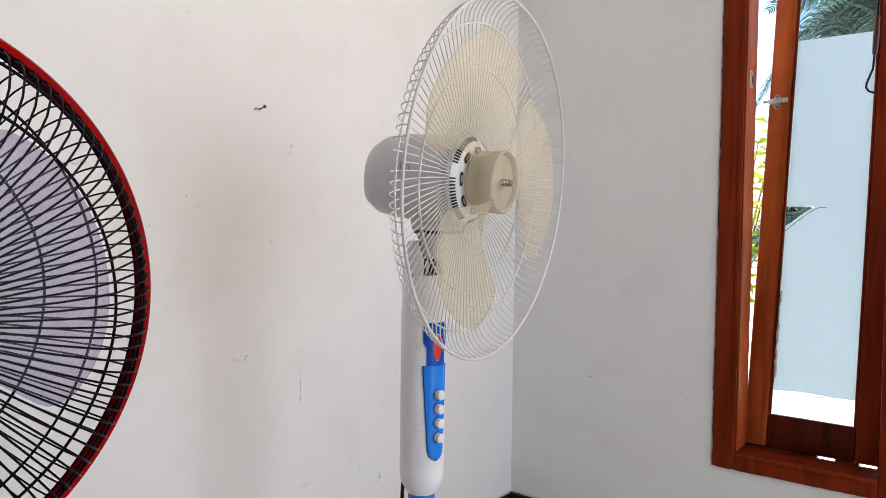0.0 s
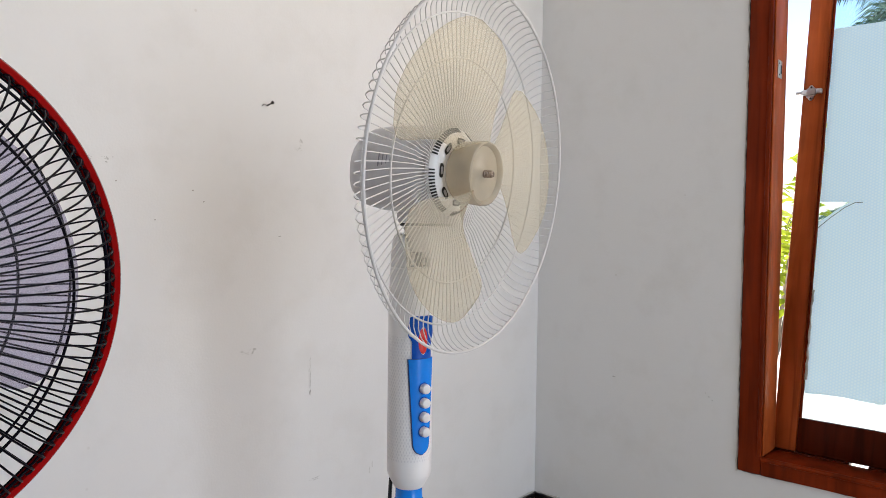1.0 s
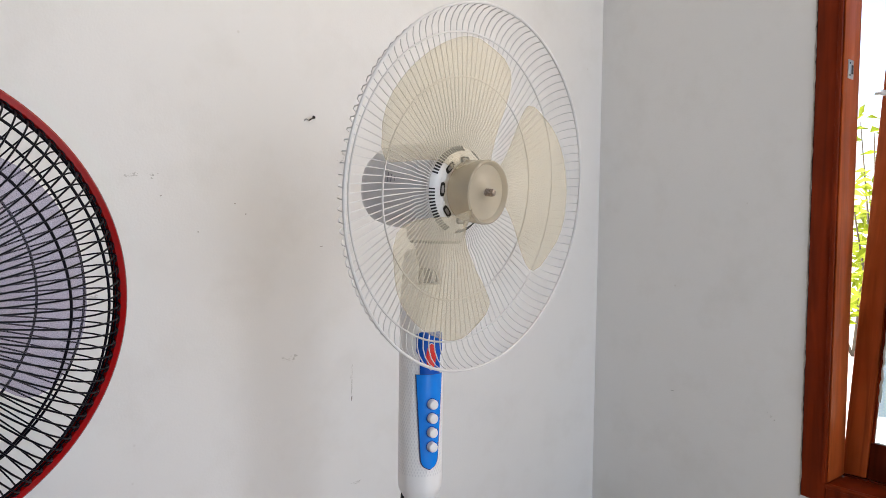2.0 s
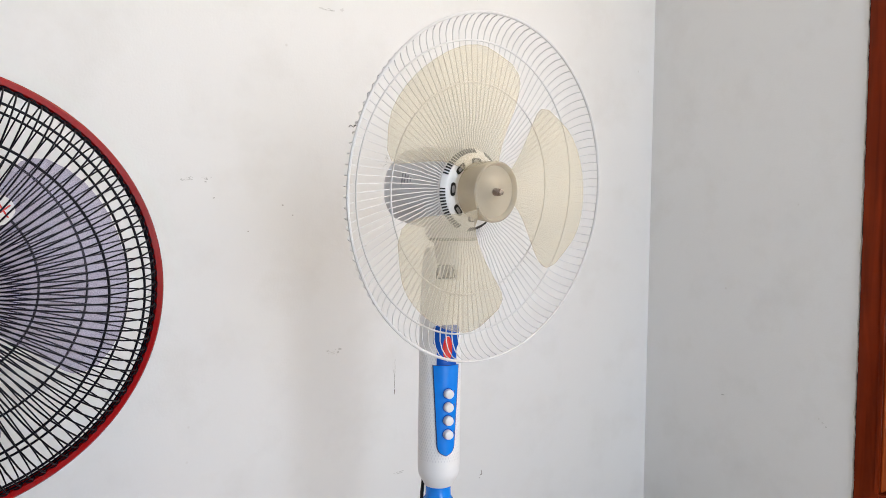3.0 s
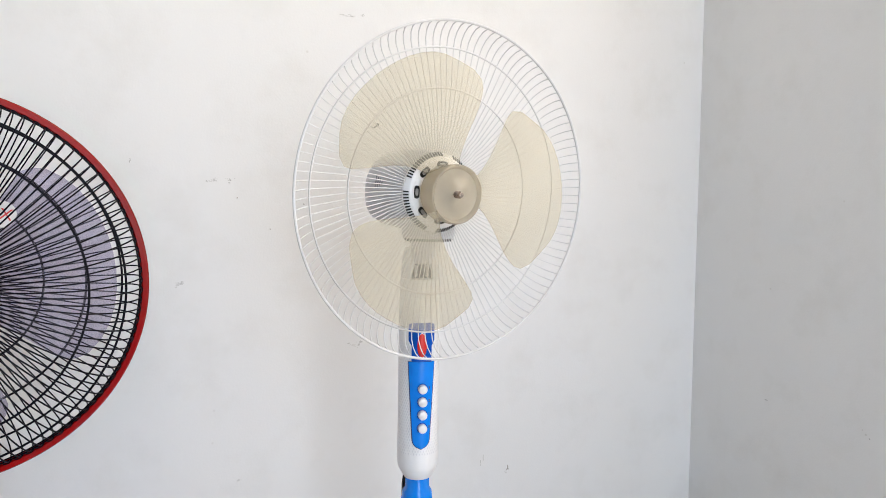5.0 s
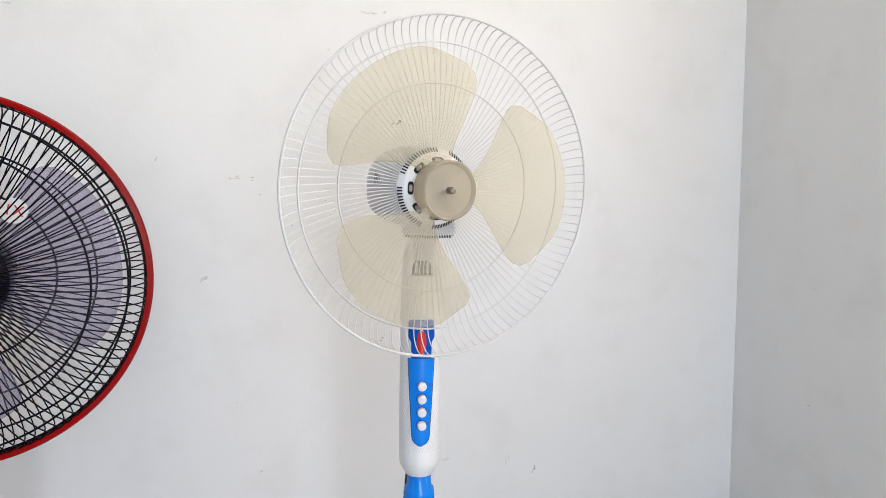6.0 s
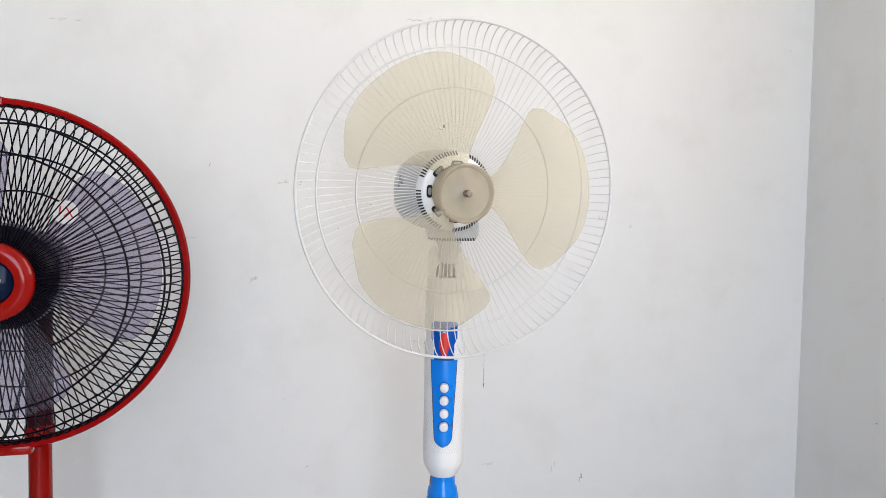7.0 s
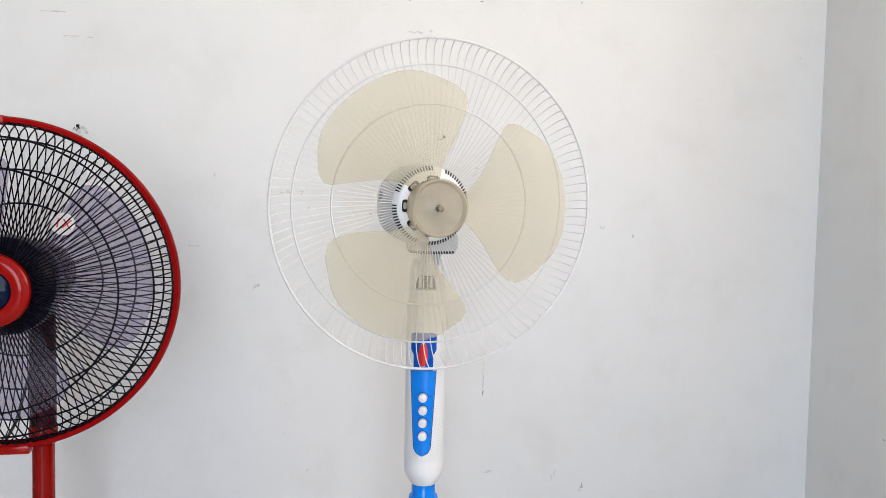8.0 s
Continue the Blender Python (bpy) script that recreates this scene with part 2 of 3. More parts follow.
    made = bmesh.ops.create_cube(bm, size=1, matrix=Matrix.Translation(mid) @ Matrix.Diagonal((*[b - a for a, b in zip(lo, hi)], 1)))
    if bevel:
        edges = {e for v in made["verts"] for e in v.link_edges}
        bmesh.ops.bevel(bm, geom=list(edges), offset=bevel, segments=2, affect="EDGES", profile=0.5)
    if m is not None:
        bm.transform(m)
    return bm


def lathe(profile, n=48, bm=None, m=None, squash=1.0, close=False):
    """Turn (radius, height) pairs round z; a radius of 0 closes the end."""
    bm = bm or bmesh.new()
    rings = []
    for r, z in profile:
        if r <= 1e-6:
            rings.append([bm.verts.new((0, 0, z))])
        else:
            rings.append([bm.verts.new((r * math.cos(2 * math.pi * i / n), squash * r * math.sin(2 * math.pi * i / n), z)) for i in range(n)])
    pairs = list(zip(rings, rings[1:])) + ([(rings[-1], rings[0])] if close else [])
    for a, b in pairs:
        for i in range(n):
            j = (i + 1) % n
            if len(a) == 1 and len(b) > 1:
                bm.faces.new((a[0], b[i], b[j]))
            elif len(b) == 1 and len(a) > 1:
                bm.faces.new((a[i], b[0], a[j]))
            elif len(a) > 1:
                bm.faces.new((a[i], b[i], b[j], a[j]))
    bmesh.ops.recalc_face_normals(bm, faces=bm.faces)
    if m is not None:
        bm.transform(m)
    return bm


def tube(points, radius, sides=6, bm=None, closed=False):
    """A round bar along points; radius may be a list."""
    bm = bm or bmesh.new()
    pts = [Vector(p) for p in points]
    rad = radius if isinstance(radius, (list, tuple)) else [radius] * len(pts)
    rings, up = [], None
    for i, p in enumerate(pts):
        a = pts[i - 1] if i or closed else p
        b = pts[(i + 1) % len(pts)] if i < len(pts) - 1 or closed else p
        d = (b - a).normalized()
        if up is None:
            up = d.orthogonal().normalized()
        up = (up - d * up.dot(d)).normalized()
        side = d.cross(up)
        rings.append([bm.verts.new(p + rad[i] * (math.cos(2 * math.pi * k / sides) * up + math.sin(2 * math.pi * k / sides) * side)) for k in range(sides)])
    for a, b in zip(rings, rings[1:] + rings[:1] if closed else rings[1:]):
        for k in range(sides):
            bm.faces.new((a[k], a[(k + 1) % sides], b[(k + 1) % sides], b[k]))
    if not closed:
        bm.faces.new(rings[0][::-1])
        bm.faces.new(rings[-1])
    return bm


def hoop(r, z, thick, n=96, sides=6, bm=None, flat=1.0):
    """A ring round z."""
    prof = [(r + thick * math.cos(2 * math.pi * k / sides), z + flat * thick * math.sin(2 * math.pi * k / sides)) for k in range(sides)]
    return lathe(prof, n, bm, close=True)


def prism(outline, y0, y1, bm=None):
    """A flat outline of (x, z) pairs, given thickness from y0 to y1."""
    bm = bm or bmesh.new()
    a = [bm.verts.new((x, y0, z)) for x, z in outline]
    b = [bm.verts.new((x, y1, z)) for x, z in outline]
    bm.faces.new(a), bm.faces.new(b[::-1])
    for i in range(len(a)):
        j = (i + 1) % len(a)
        bm.faces.new((a[i], b[i], b[j], a[j]))
    bmesh.ops.recalc_face_normals(bm, faces=bm.faces)
    return bm


def lettering(text, size, m):
    """Letters as a thin mesh, centred, facing local z."""
    c = bpy.data.curves.new("letters", "FONT")
    c.body, c.size, c.align_x, c.align_y, c.extrude = text, size, "CENTER", "CENTER", size * 0.02
    ob = bpy.data.objects.new("letters", c)
    me = bpy.data.meshes.new_from_object(ob)
    bm = bmesh.new()
    bm.from_mesh(me)
    bm.transform(m)
    bpy.data.objects.remove(ob)
    bpy.data.meshes.remove(me)
    return bm


def facing(n, at):
    """A pose whose local z points along n and whose local y leans up."""
    z = Vector(n).normalized()
    x = Vector((0, 0, 1)).cross(z).normalized()
    y = z.cross(x)
    return Matrix.Translation(at) @ Matrix((x, y, z)).transposed().to_4x4()


# ---- the room ----
X0, Y0, TOP, THICK = -5.0, -3.8, 2.75, 0.13       # west and south faces, ceiling height, wall thickness
WY0, WY1, WZ0, WZ1 = -0.925, -0.544, 0.340, 1.78   # hole of the east window


def wall(name, boxes, label):
    bm = bmesh.new()
    for lo, hi in boxes:
        box(lo, hi, 0, bm)
    return tagged(part(name, bm, WALL, None, label, smooth=False), category="wall", kind="structure")


wall_north = wall("wall_north", [((X0 - THICK, 0, -0.1), (THICK, THICK, TOP))], "white painted plaster wall with faint scuffs and stains")
wall_east = wall("wall_east", [((0, WY1, -0.1), (THICK, 0, TOP)), ((0, -1.05, -0.1), (THICK, WY0, TOP)), ((0, Y0, -0.1), (THICK, -1.75, TOP)),
                               ((0, -1.75, -0.1), (THICK, -1.05, 1.0)), ((0, -1.75, 2.2), (THICK, -1.05, TOP)),
                               ((0, WY0, -0.1), (THICK, WY1, WZ0)), ((0, WY0, WZ1), (THICK, WY1, TOP))], "white painted plaster wall round a wooden window")
wall_south = wall("wall_south", [((X0, Y0 - THICK, -0.1), (-1.90, Y0, TOP)), ((-0.55, Y0 - THICK, -0.1), (THICK, Y0, TOP)),
                                 ((-1.90, Y0 - THICK, 2.25), (-0.55, Y0, TOP))], "plain white painted wall with an open doorway")
wall_west = wall("wall_west", [((X0 - THICK, Y0 - THICK, -0.1), (X0, 0, TOP))], "plain white painted wall")
tagged(part("floor", box((X0 - THICK, Y0 - THICK, -0.1), (THICK, THICK, 0.0)), FLOOR, None, "pale glazed tile floor", False), category="floor", kind="structure")
tagged(part("ceiling", box((X0 - THICK, Y0 - THICK, TOP), (THICK, THICK, TOP + 0.12)), CEIL, None, "white painted ceiling", False), category="ceiling", kind="structure")

# black tile skirting along the two walls that meet in the corner, one tile after another
baseboard = tagged(new("baseboard"), "black glazed tile skirting along the wall foot", "baseboard", kind="structure")
tile = box((-0.199, -0.010, 0.0), (0.199, -0.0005, 0.150), 0.0015)
first = part("tile", tile, SKIRT, baseboard, smooth=False, m=pose(-0.2105, 0, 0.0))
for k in range(1, 12):
    share("tile", first.data, baseboard, pose(-0.2105 - 0.4 * k, 0, random.uniform(-0.001, 0)))
for k in range(9):
    share("tile", first.data, baseboard, pose(0, -0.2 - 0.4 * k, random.uniform(-0.001, 0), 0, 0, -90))
rng = random.Random(4)
bead = [(-0.011 - 0.02 * k, -0.004, 0.1515 + rng.uniform(-0.001, 0.001)) for k in range(60)]
tagged(part("trim", tube(bead, [rng.uniform(0.0012, 0.003) for _ in bead], 6), CAULK, None, "uneven white filler along the skirting's top"), category="trim", kind="structure")
bead = [(-0.004, -0.011 - 0.02 * k, 0.1515 + rng.uniform(-0.001, 0.001)) for k in range(60)]
tagged(part("trim", tube(bead, [rng.uniform(0.0012, 0.003) for _ in bead], 6), CAULK, None, "uneven white filler along the skirting's top"), category="trim", kind="structure")


# ---- marks on the walls ----
def blotch(name, x, z, w, h, material, seed, wall_ob, east=False, label=""):
    """An uneven flat smear of the given width and height on a wall face."""
    r = random.Random(seed)
    bm = bmesh.new()
    count = 1 if min(w, h) < 0.0045 else 13
    for q in range(count):
        u0, v0, k = (x, z, 1.0) if count == 1 else (x + r.gauss(0, 0.24) * w, z + r.gauss(0, 0.24) * h, r.uniform(0.10, 0.42))
        ring = []
        for i in range(9):
            a = 2 * math.pi * i / 9
            f = 0.5 * k * r.uniform(0.45, 1.0)
            u, v = u0 + w * f * math.cos(a), v0 + h * f * math.sin(a)
            ring.append(bm.verts.new((-0.0006 - 0.00003 * q, u, v) if east else (u, -0.0006 - 0.00003 * q, v)))
        bm.faces.new(ring)
    bmesh.ops.triangulate(bm, faces=bm.faces)
    return part(name, bm, material, wall_ob, label, smooth=False)


# (x, z, width, height): darker stains, then faint scuffs
for k, (x, z, w, h) in enumerate([(-0.767, 0.575, 0.002, 0.050),
                                  (-0.767, 0.551, 0.004, 0.014), (-0.838, 0.853, 0.008, 0.002), (-0.540, 0.340, 0.008, 0.014), (-0.545, 0.330, 0.005, 0.006),
                                  (-0.440, 0.891, 0.005, 0.007), (-1.138, 0.940, 0.004, 0.003), (-1.076, 0.881, 0.004, 0.004),
                                  (-0.991, 0.912, 0.004, 0.003), (-1.324, 1.002, 0.005, 0.006), (-0.787, 1.376, 0.010, 0.004), (-0.939, 1.370, 0.012, 0.003),
                                  (-0.571, 1.387, 0.006, 0.004), (-1.011, 0.930, 0.006, 0.003)]):
    blotch("stain", x, z, w, h, STAIN, k, wall_north)
for k, (x, z, w, h) in enumerate([(-0.792, 1.030, 0.008, 0.020), (-0.511, 0.911, 0.014, 0.010), (-0.797, 1.016, 0.014, 0.007), (-1.181, 0.972, 0.016, 0.008), (-1.152, 0.974, 0.014, 0.007), (-1.192, 0.970, 0.010, 0.006), (-0.904, 0.645, 0.026, 0.014),
                                  (-1.241, 0.779, 0.020, 0.014), (-0.920, 1.305, 0.045, 0.006), (-0.893, 1.309, 0.012, 0.005), (-1.588, 1.261, 0.05, 0.006),
                                  (-1.623, 1.307, 0.07, 0.004), (-1.362, 0.860, 0.035, 0.004), (-1.135, 0.395, 0.008, 0.006), (-0.756, 0.379, 0.03, 0.005),
                                  (-0.603, 0.371, 0.004, 0.018), (-0.610, 0.361, 0.003, 0.020), (-1.579, 1.080, 0.030, 0.022), (-0.767, 0.600, 0.007, 0.040)]):
    blotch("scuff", x, z, w, h, STAIN_LIGHT, 50 + k, wall_north)
for k, (y, z, w, h) in enumerate([(-0.474, 0.491, 0.006, 0.006), (-0.466, 0.498, 0.004, 0.005), (-0.232, 0.501, 0.012, 0.003), (-0.482, 0.484, 0.005, 0.004)]):
    blotch("scuff", y, z, w, h, STAIN_LIGHT, 90 + k, wall_east, True)


def nail(x, z, tail):
    """A bent nail in the wall with a scrap of string on it."""
    ob = thing("wall_nail", (x, 0, z), "small dark bent nail with a wisp of string in the wall", "nail", "nails in the wall")
    part("shank", tube([(0, 0, 0), (0, -0.008, 0.001), (0.001, -0.014, 0.003)], 0.0011, 6), IRON, ob)
    part("head", lathe([(0, -0.0005), (0.0032, -0.0005), (0.0034, 0.0003), (0, 0.0008)], 12, m=facing((0.1, -1, 0.3), (0.001, -0.0145, 0.0032))), IRON, ob)
    part("string", tube([(0.001, -0.010, 0.002), (-0.004, -0.006, -0.001 - tail), (-0.009, -0.003, 0.001), (-0.012, -0.002, -0.003)], 0.0007, 5), IRON, ob)


nail(-0.865, 1.089, 0.002)
nail(-1.577, 1.086, 0.004)

# ---- the east window ----
window = tagged(new("window_1"), "varnished red-brown wooden window, its sash tilted open outwards", "window", kind="structure")
FI, FO = -0.006, 0.082            # inner and outer face of the frame
JY, MY = -0.593, -0.873           # inner faces of the jamb and the mullion
part("jamb", box((FI, JY, WZ0), (FO, WY1, WZ1), 0.003), WOOD, window)
part("mullion", box((FI, WY0, WZ0), (FO, MY, WZ1), 0.003), WOOD, window)
part("window_sill", box((FI - 0.002, MY + 0.0005, WZ0), (FO - 0.003, JY - 0.0005, 0.379), 0.003), WOOD, window)
part("window_head", box((FI - 0.002, MY + 0.0005, 1.735), (FO - 0.003, JY - 0.0005, WZ1), 0.003), WOOD, window)

part("jamb_moulding", box((FI - 0.003, JY - 0.0005, 0.380), (FI + 0.004, JY + 0.008, WZ1), 0.002), WOOD, window)
part("jamb_reveal_lit", box((FI + 0.006, JY - 0.0035, 0.3815), (FO - 0.004, JY - 0.0004, 1.734), 0.001), WOOD_LIT, window, "thin added board toned orange for daylight on the jamb's inner face")
part("sill_moulding", box((FI - 0.0055, MY + 0.001, 0.371), (FI + 0.003, JY - 0.001, 0.3805), 0.002), WOOD, window)
# ragged dark gap and chipped plaster where the frame meets the wall
rng = random.Random(12)
gap = [(-0.001, WY1 + 0.0005 + rng.uniform(-0.0006, 0.0012), WZ0 + 0.012 * k) for k in range(118)]
part("gap", tube(gap, [rng.uniform(0.0006, 0.0019) for _ in gap], 5), DARK, window)
gap = [(-0.0005, WY1 + 0.004 + rng.uniform(-0.001, 0.001), WZ0 - 0.004 + 0.012 * k) for k in range(118)]
part("plaster_edge", tube(gap, [rng.uniform(0.0008, 0.0024) for _ in gap], 6), CAULK, window)
gap = [(-0.001, WY0 + 0.012 * k, WZ0 - 0.0005 + rng.uniform(-0.0008, 0.0005)) for k in range(32)]
part("gap", tube(gap, [rng.uniform(0.0005, 0.0014) for _ in gap], 5), DARK, window)

# sash: built upright with its bottom edge at the hinge, then tilted outwards
TILT = 10.2
SH = Matrix.Translation((0.0835, 0, 0.3815)) @ pose(0, 0, 0, 0, TILT, 0)
SY0, SY1, SZ = -0.866, -0.588, 1.36
GY0, GY1 = -0.818, -0.637
part("stile", box((0, GY1, 0), (0.034, SY1, SZ), 0.004), WOOD_LIT, window, m=SH)
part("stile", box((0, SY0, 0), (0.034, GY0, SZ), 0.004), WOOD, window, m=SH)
part("bottom_rail", box((0.001, GY0 + 0.0005, 0), (0.033, GY1 - 0.0005, 0.075), 0.003), WOOD_SHADED, window, m=SH)
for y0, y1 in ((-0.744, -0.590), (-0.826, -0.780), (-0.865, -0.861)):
    part("drip_strip", box((0.002, y0, -0.022), (0.030, y1, -0.0005), 0.001), WOOD_SHADED, window, m=SH)
part("top_rail", box((0.001, GY0 + 0.0005, SZ - 0.06), (0.033, GY1 - 0.0005, SZ), 0.003), WOOD_LIT, window, m=SH)
for y0, y1, z0, z1 in [(GY1 - 0.006, GY1 - 0.0005, 0.075, SZ - 0.06), (GY0 + 0.0005, GY0 + 0.006, 0.075, SZ - 0.06)]:
    part("glazing_bead", box((0.004, y0, z0), (0.012, y1, z1), 0.0015), WOOD, window, m=SH)
pane = part("pane", box((0.014, GY0 + 0.001, 0.0755), (0.018, GY1 - 0.001, SZ - 0.0605)), GLASS, window, smooth=False, m=SH)
pane.visible_shadow = False
# film on the pane, torn away in a wedge at one edge
FX = 0.0125
FL, FR = GY1 - 0.006, GY0 + 0.0065
tear = [(FL, 0.522), (-0.655, 0.530), (-0.672, 0.545), (-0.690, 0.559), (-0.706, 0.5683), (-0.7065, 0.5690), (FR, 0.5690)]
lower = [(FL, 0.130), (-0.68, 0.133), (-0.72, 0.134), (-0.77, 0.131), (FR, 0.134)]
bm = bmesh.new()
bm.faces.new([bm.verts.new((FX, y, z)) for y, z in ((FL, 0.5685), (FR, 0.5685), (FR, 0.985), (FL, 0.985))])
for (y0, z0), (y1, z1) in zip(tear, tear[1:]):
    bm.faces.new([bm.verts.new((FX, y, z)) for y, z in ((y0, 0.5215), (y1, 0.5215), (y1, z1), (y0, z0))])
for (y0, z0), (y1, z1) in zip(lower, lower[1:]):
    bm.faces.new([bm.verts.new((FX, y, z)) for y, z in ((y0, z0), (y1, z1), (y1, 0.5215), (y0, 0.5215))])
part("privacy_film", bm, FILM, window, "milky blue honeycomb film with a torn edge", smooth=False, m=SH)
part("film_curl", tube([(FX - 0.001, -0.643, 0.508), (FX - 0.002, -0.668, 0.532), (FX - 0.002, -0.695, 0.555), (FX - 0.001, -0.715, 0.5665), (FX - 0.0005, -0.73, 0.567)], 0.0007, 5), DARK, window, m=SH)
# old putty showing along the glass
rng = random.Random(9)
putty = [(0.006, GY1 - 0.0075 + rng.uniform(-0.0015, 0.0015), 0.16 + 0.012 * k) for k in range(18)]
part("putty", tube(putty, [rng.uniform(0.0012, 0.0035) for _ in putty], 6), CAULK, window, "crumbling putty", m=SH)

# spring latch on the sash, strike plate on the jamb
LZ = 0.828
latch_plate = [(0.019 * math.cos(a) * (0.42 if abs(math.sin(a)) > 0.5 else 0.62), 0.019 * math.sin(a)) for a in [2 * math.pi * i / 24 for i in range(24)]]
lt = SH @ Matrix.Translation((0, -0.607, LZ))
latch = part("latch", prism(latch_plate, -0.0022, 0.0005), STEEL, window, "dull steel spring latch", m=lt @ pose(0, 0, 0, 0, 0, -90))
part("latch_body", box((-0.0095, -0.012, -0.0065), (-0.0022, 0.020, 0.0065), 0.002), STEEL, latch, m=pose(0, 0, 0, 0, 0, 90))
part("bolt", tube([(-0.0060, 0.018, 0), (-0.0060, 0.031, 0)], 0.0042, 10), STEEL, latch, m=pose(0, 0, 0, 0, 0, 90))
part("thumb_catch", box((-0.0135, -0.026, -0.006), (-0.003, -0.013, 0.006), 0.002), STEEL, latch, m=pose(0, 0, 0, 0, 0, 90))
for s in (-1, 1):
    part("screw", lathe([(0, 0), (0.0024, 0), (0.002, 0.0010), (0, 0.0012)], 10, m=facing((0, -1, 0), (0, -0.0022, s * 0.0135))), DARK, latch)
strike = part("strike_plate", box((0.018, JY - 0.0052, 1.202), (0.044, JY - 0.0033, 1.240), 0.0005), STEEL, window, "dull steel strike plate")
part("slot", box((0.033, JY - 0.0060, 1.212), (0.040, JY - 0.0048, 1.230)), DARK, strike)
for z in (1.209, 1.233):
    part("screw", lathe([(0, 0), (0.002, 0), (0.0016, 0.0008), (0, 0.001)], 10, m=facing((0, -1, 0), (0.025, JY - 0.0052, z))), DARK, strike)

# hooked stay hanging on the sash
stay = thing("window_stay_hook", (0.17, -0.82, 1.30), "black iron window stay hook with a brown grip", "hook")
part("rod", tube([(-0.012, -0.006, 0.10), (-0.014, -0.002, -0.01), (-0.016, 0.001, -0.060), (-0.016, 0.006, -0.074), (-0.016, 0.012, -0.090), (-0.016, 0.013, -0.100), (-0.016, 0.008, -0.108), (-0.016, -0.006, -0.114)], 0.0024, 8), IRON, stay)
part("grip", tube([(-0.0125, -0.004, 0.055), (-0.0135, -0.0025, 0.01), (-0.0145, -0.001, -0.028)], [0.0050, 0.0062, 0.0050], 12), simple("brown_grip", (0.10, 0.028, 0.014), 0.5), stay)
part("staple", tube([(0.012, -0.010, 0.095), (-0.010, -0.012, 0.10), (-0.014, -0.004, 0.102), (-0.008, 0.002, 0.10), (0.012, 0.002, 0.095)], 0.0018, 6), IRON, stay)


# ---- parts shared by the two fans ----
def blade_mesh(r0, r1, reach, sweep, pitch, rise, root=0.5, thick=0.0012, nr=14, na=12, tip=0.32):
    """One fan blade round z: from radius r0 to r1, reach radians wide, its edges swept and rounded, pitched along z."""
    bm = bmesh.new()
    grids = []
    for side in (0.5, -0.5):
        g = []
        for i in range(nr + 1):
            u = i / nr
            r = r0 + (r1 - r0) * u
            wide = reach * (root + (1 - root) * math.sin(min(1, u * 1.25) * math.pi / 2)) * (1 - tip * max(0, (u - 0.78) / 0.22) ** 2.5)
            mid = sweep * u ** 1.4
            row = []
            for j in range(na + 1):
                s = j / na - 0.5
                a = mid + wide * s
                q = r - 0.012 * (2 * s) ** 4 * u
                z = rise + pitch * s * (1.15 - 0.55 * u) + 0.006 * math.cos(math.pi * s) + side * thick
                row.append(bm.verts.new((q * math.cos(a), q * math.sin(a), z)))
            g.append(row)
        grids.append(g)
    t, b = grids
    for i in range(nr):
        for j in range(na):
            bm.faces.new((t[i][j], t[i + 1][j], t[i + 1][j + 1], t[i][j + 1]))
            bm.faces.new((b[i][j], b[i][j + 1], b[i + 1][j + 1], b[i + 1][j]))
    for i in range(nr):
        bm.faces.new((t[i][0], b[i][0], b[i + 1][0], t[i + 1][0]))
        bm.faces.new((t[i][na], t[i + 1][na], b[i + 1][na], b[i][na]))
    for j in range(na):
        bm.faces.new((t[0][j], t[0][j + 1], b[0][j + 1], b[0][j]))
        bm.faces.new((t[nr][j], b[nr][j], b[nr][j + 1], t[nr][j + 1]))
    bmesh.ops.recalc_face_normals(bm, faces=bm.faces)
    return bm


def spun_wire(profile, twist, radius, sides=4, late=1.3):
    """A grille wire along (radius, z) pairs, turned about z by twist on its way out, the later the larger late is."""
    r_in, r_out = profile[0][0], profile[-1][0]
    pts = []
    for r, z in profile:
        a = twist * ((r - r_in) / (r_out - r_in)) ** late
        pts.append((r * math.cos(a), r * math.sin(a), z))
    return tube(pts, radius, sides)


def ring_of(name, bm, material, parent, count, offset=0.0):
    first = part(name, bm, material, parent, m=pose(0, 0, 0, 0, 0, offset))
    for k in range(1, count):
        share(name, first.data, parent, pose(0, 0, 0, 0, 0, offset + 360.0 * k / count))


def axis_of(yaw, lift):
    return Vector((math.cos(radians(lift)) * math.cos(radians(yaw)), math.cos(radians(lift)) * math.sin(radians(yaw)), math.sin(radians(lift))))


def round_base(ob, material, r=0.19):
    part("base", lathe([(0, 0), (r, 0), (r, 0.012), (r * 0.96, 0.022), (r * 0.5, 0.040), (0.045, 0.058), (0.030, 0.075), (0, 0.075)], 64), material, ob)


# ---- the white fan ----
white = thing("pedestal_fan", (-0.9489, -0.4480, 0), "white and blue pedestal fan without its front grille, on the floor", "fan", "pedestal fans")
round_base(white, WHITE_PLASTIC)
part("pole", lathe([(0.0135, 0.07), (0.0135, 0.46)], 32), WHITE_PLASTIC, white, "white steel tube")
part("height_collar", lathe([(0.0140, 0.400), (0.0215, 0.402), (0.0225, 0.410), (0.0225, 0.505), (0.0215, 0.512), (0.0180, 0.517), (0.0176, 0.5325), (0.0140, 0.5328)], 24), BLUE, white, "blue plastic collar")
for a in range(0, 360, 36):
    part("collar_rib", box((0.0218, -0.0012, 0.415), (0.0238, 0.0012, 0.500), 0.0005), BLUE, white, m=pose(0, 0, 0, 0, 0, a))
part("column", lathe([(0, 0.533), (0.0190, 0.533), (0.0208, 0.5355), (0.0272, 0.5470), (0.0292, 0.5530), (0.0296, 0.565), (0.0293, 0.770), (0.0282, 0.800),
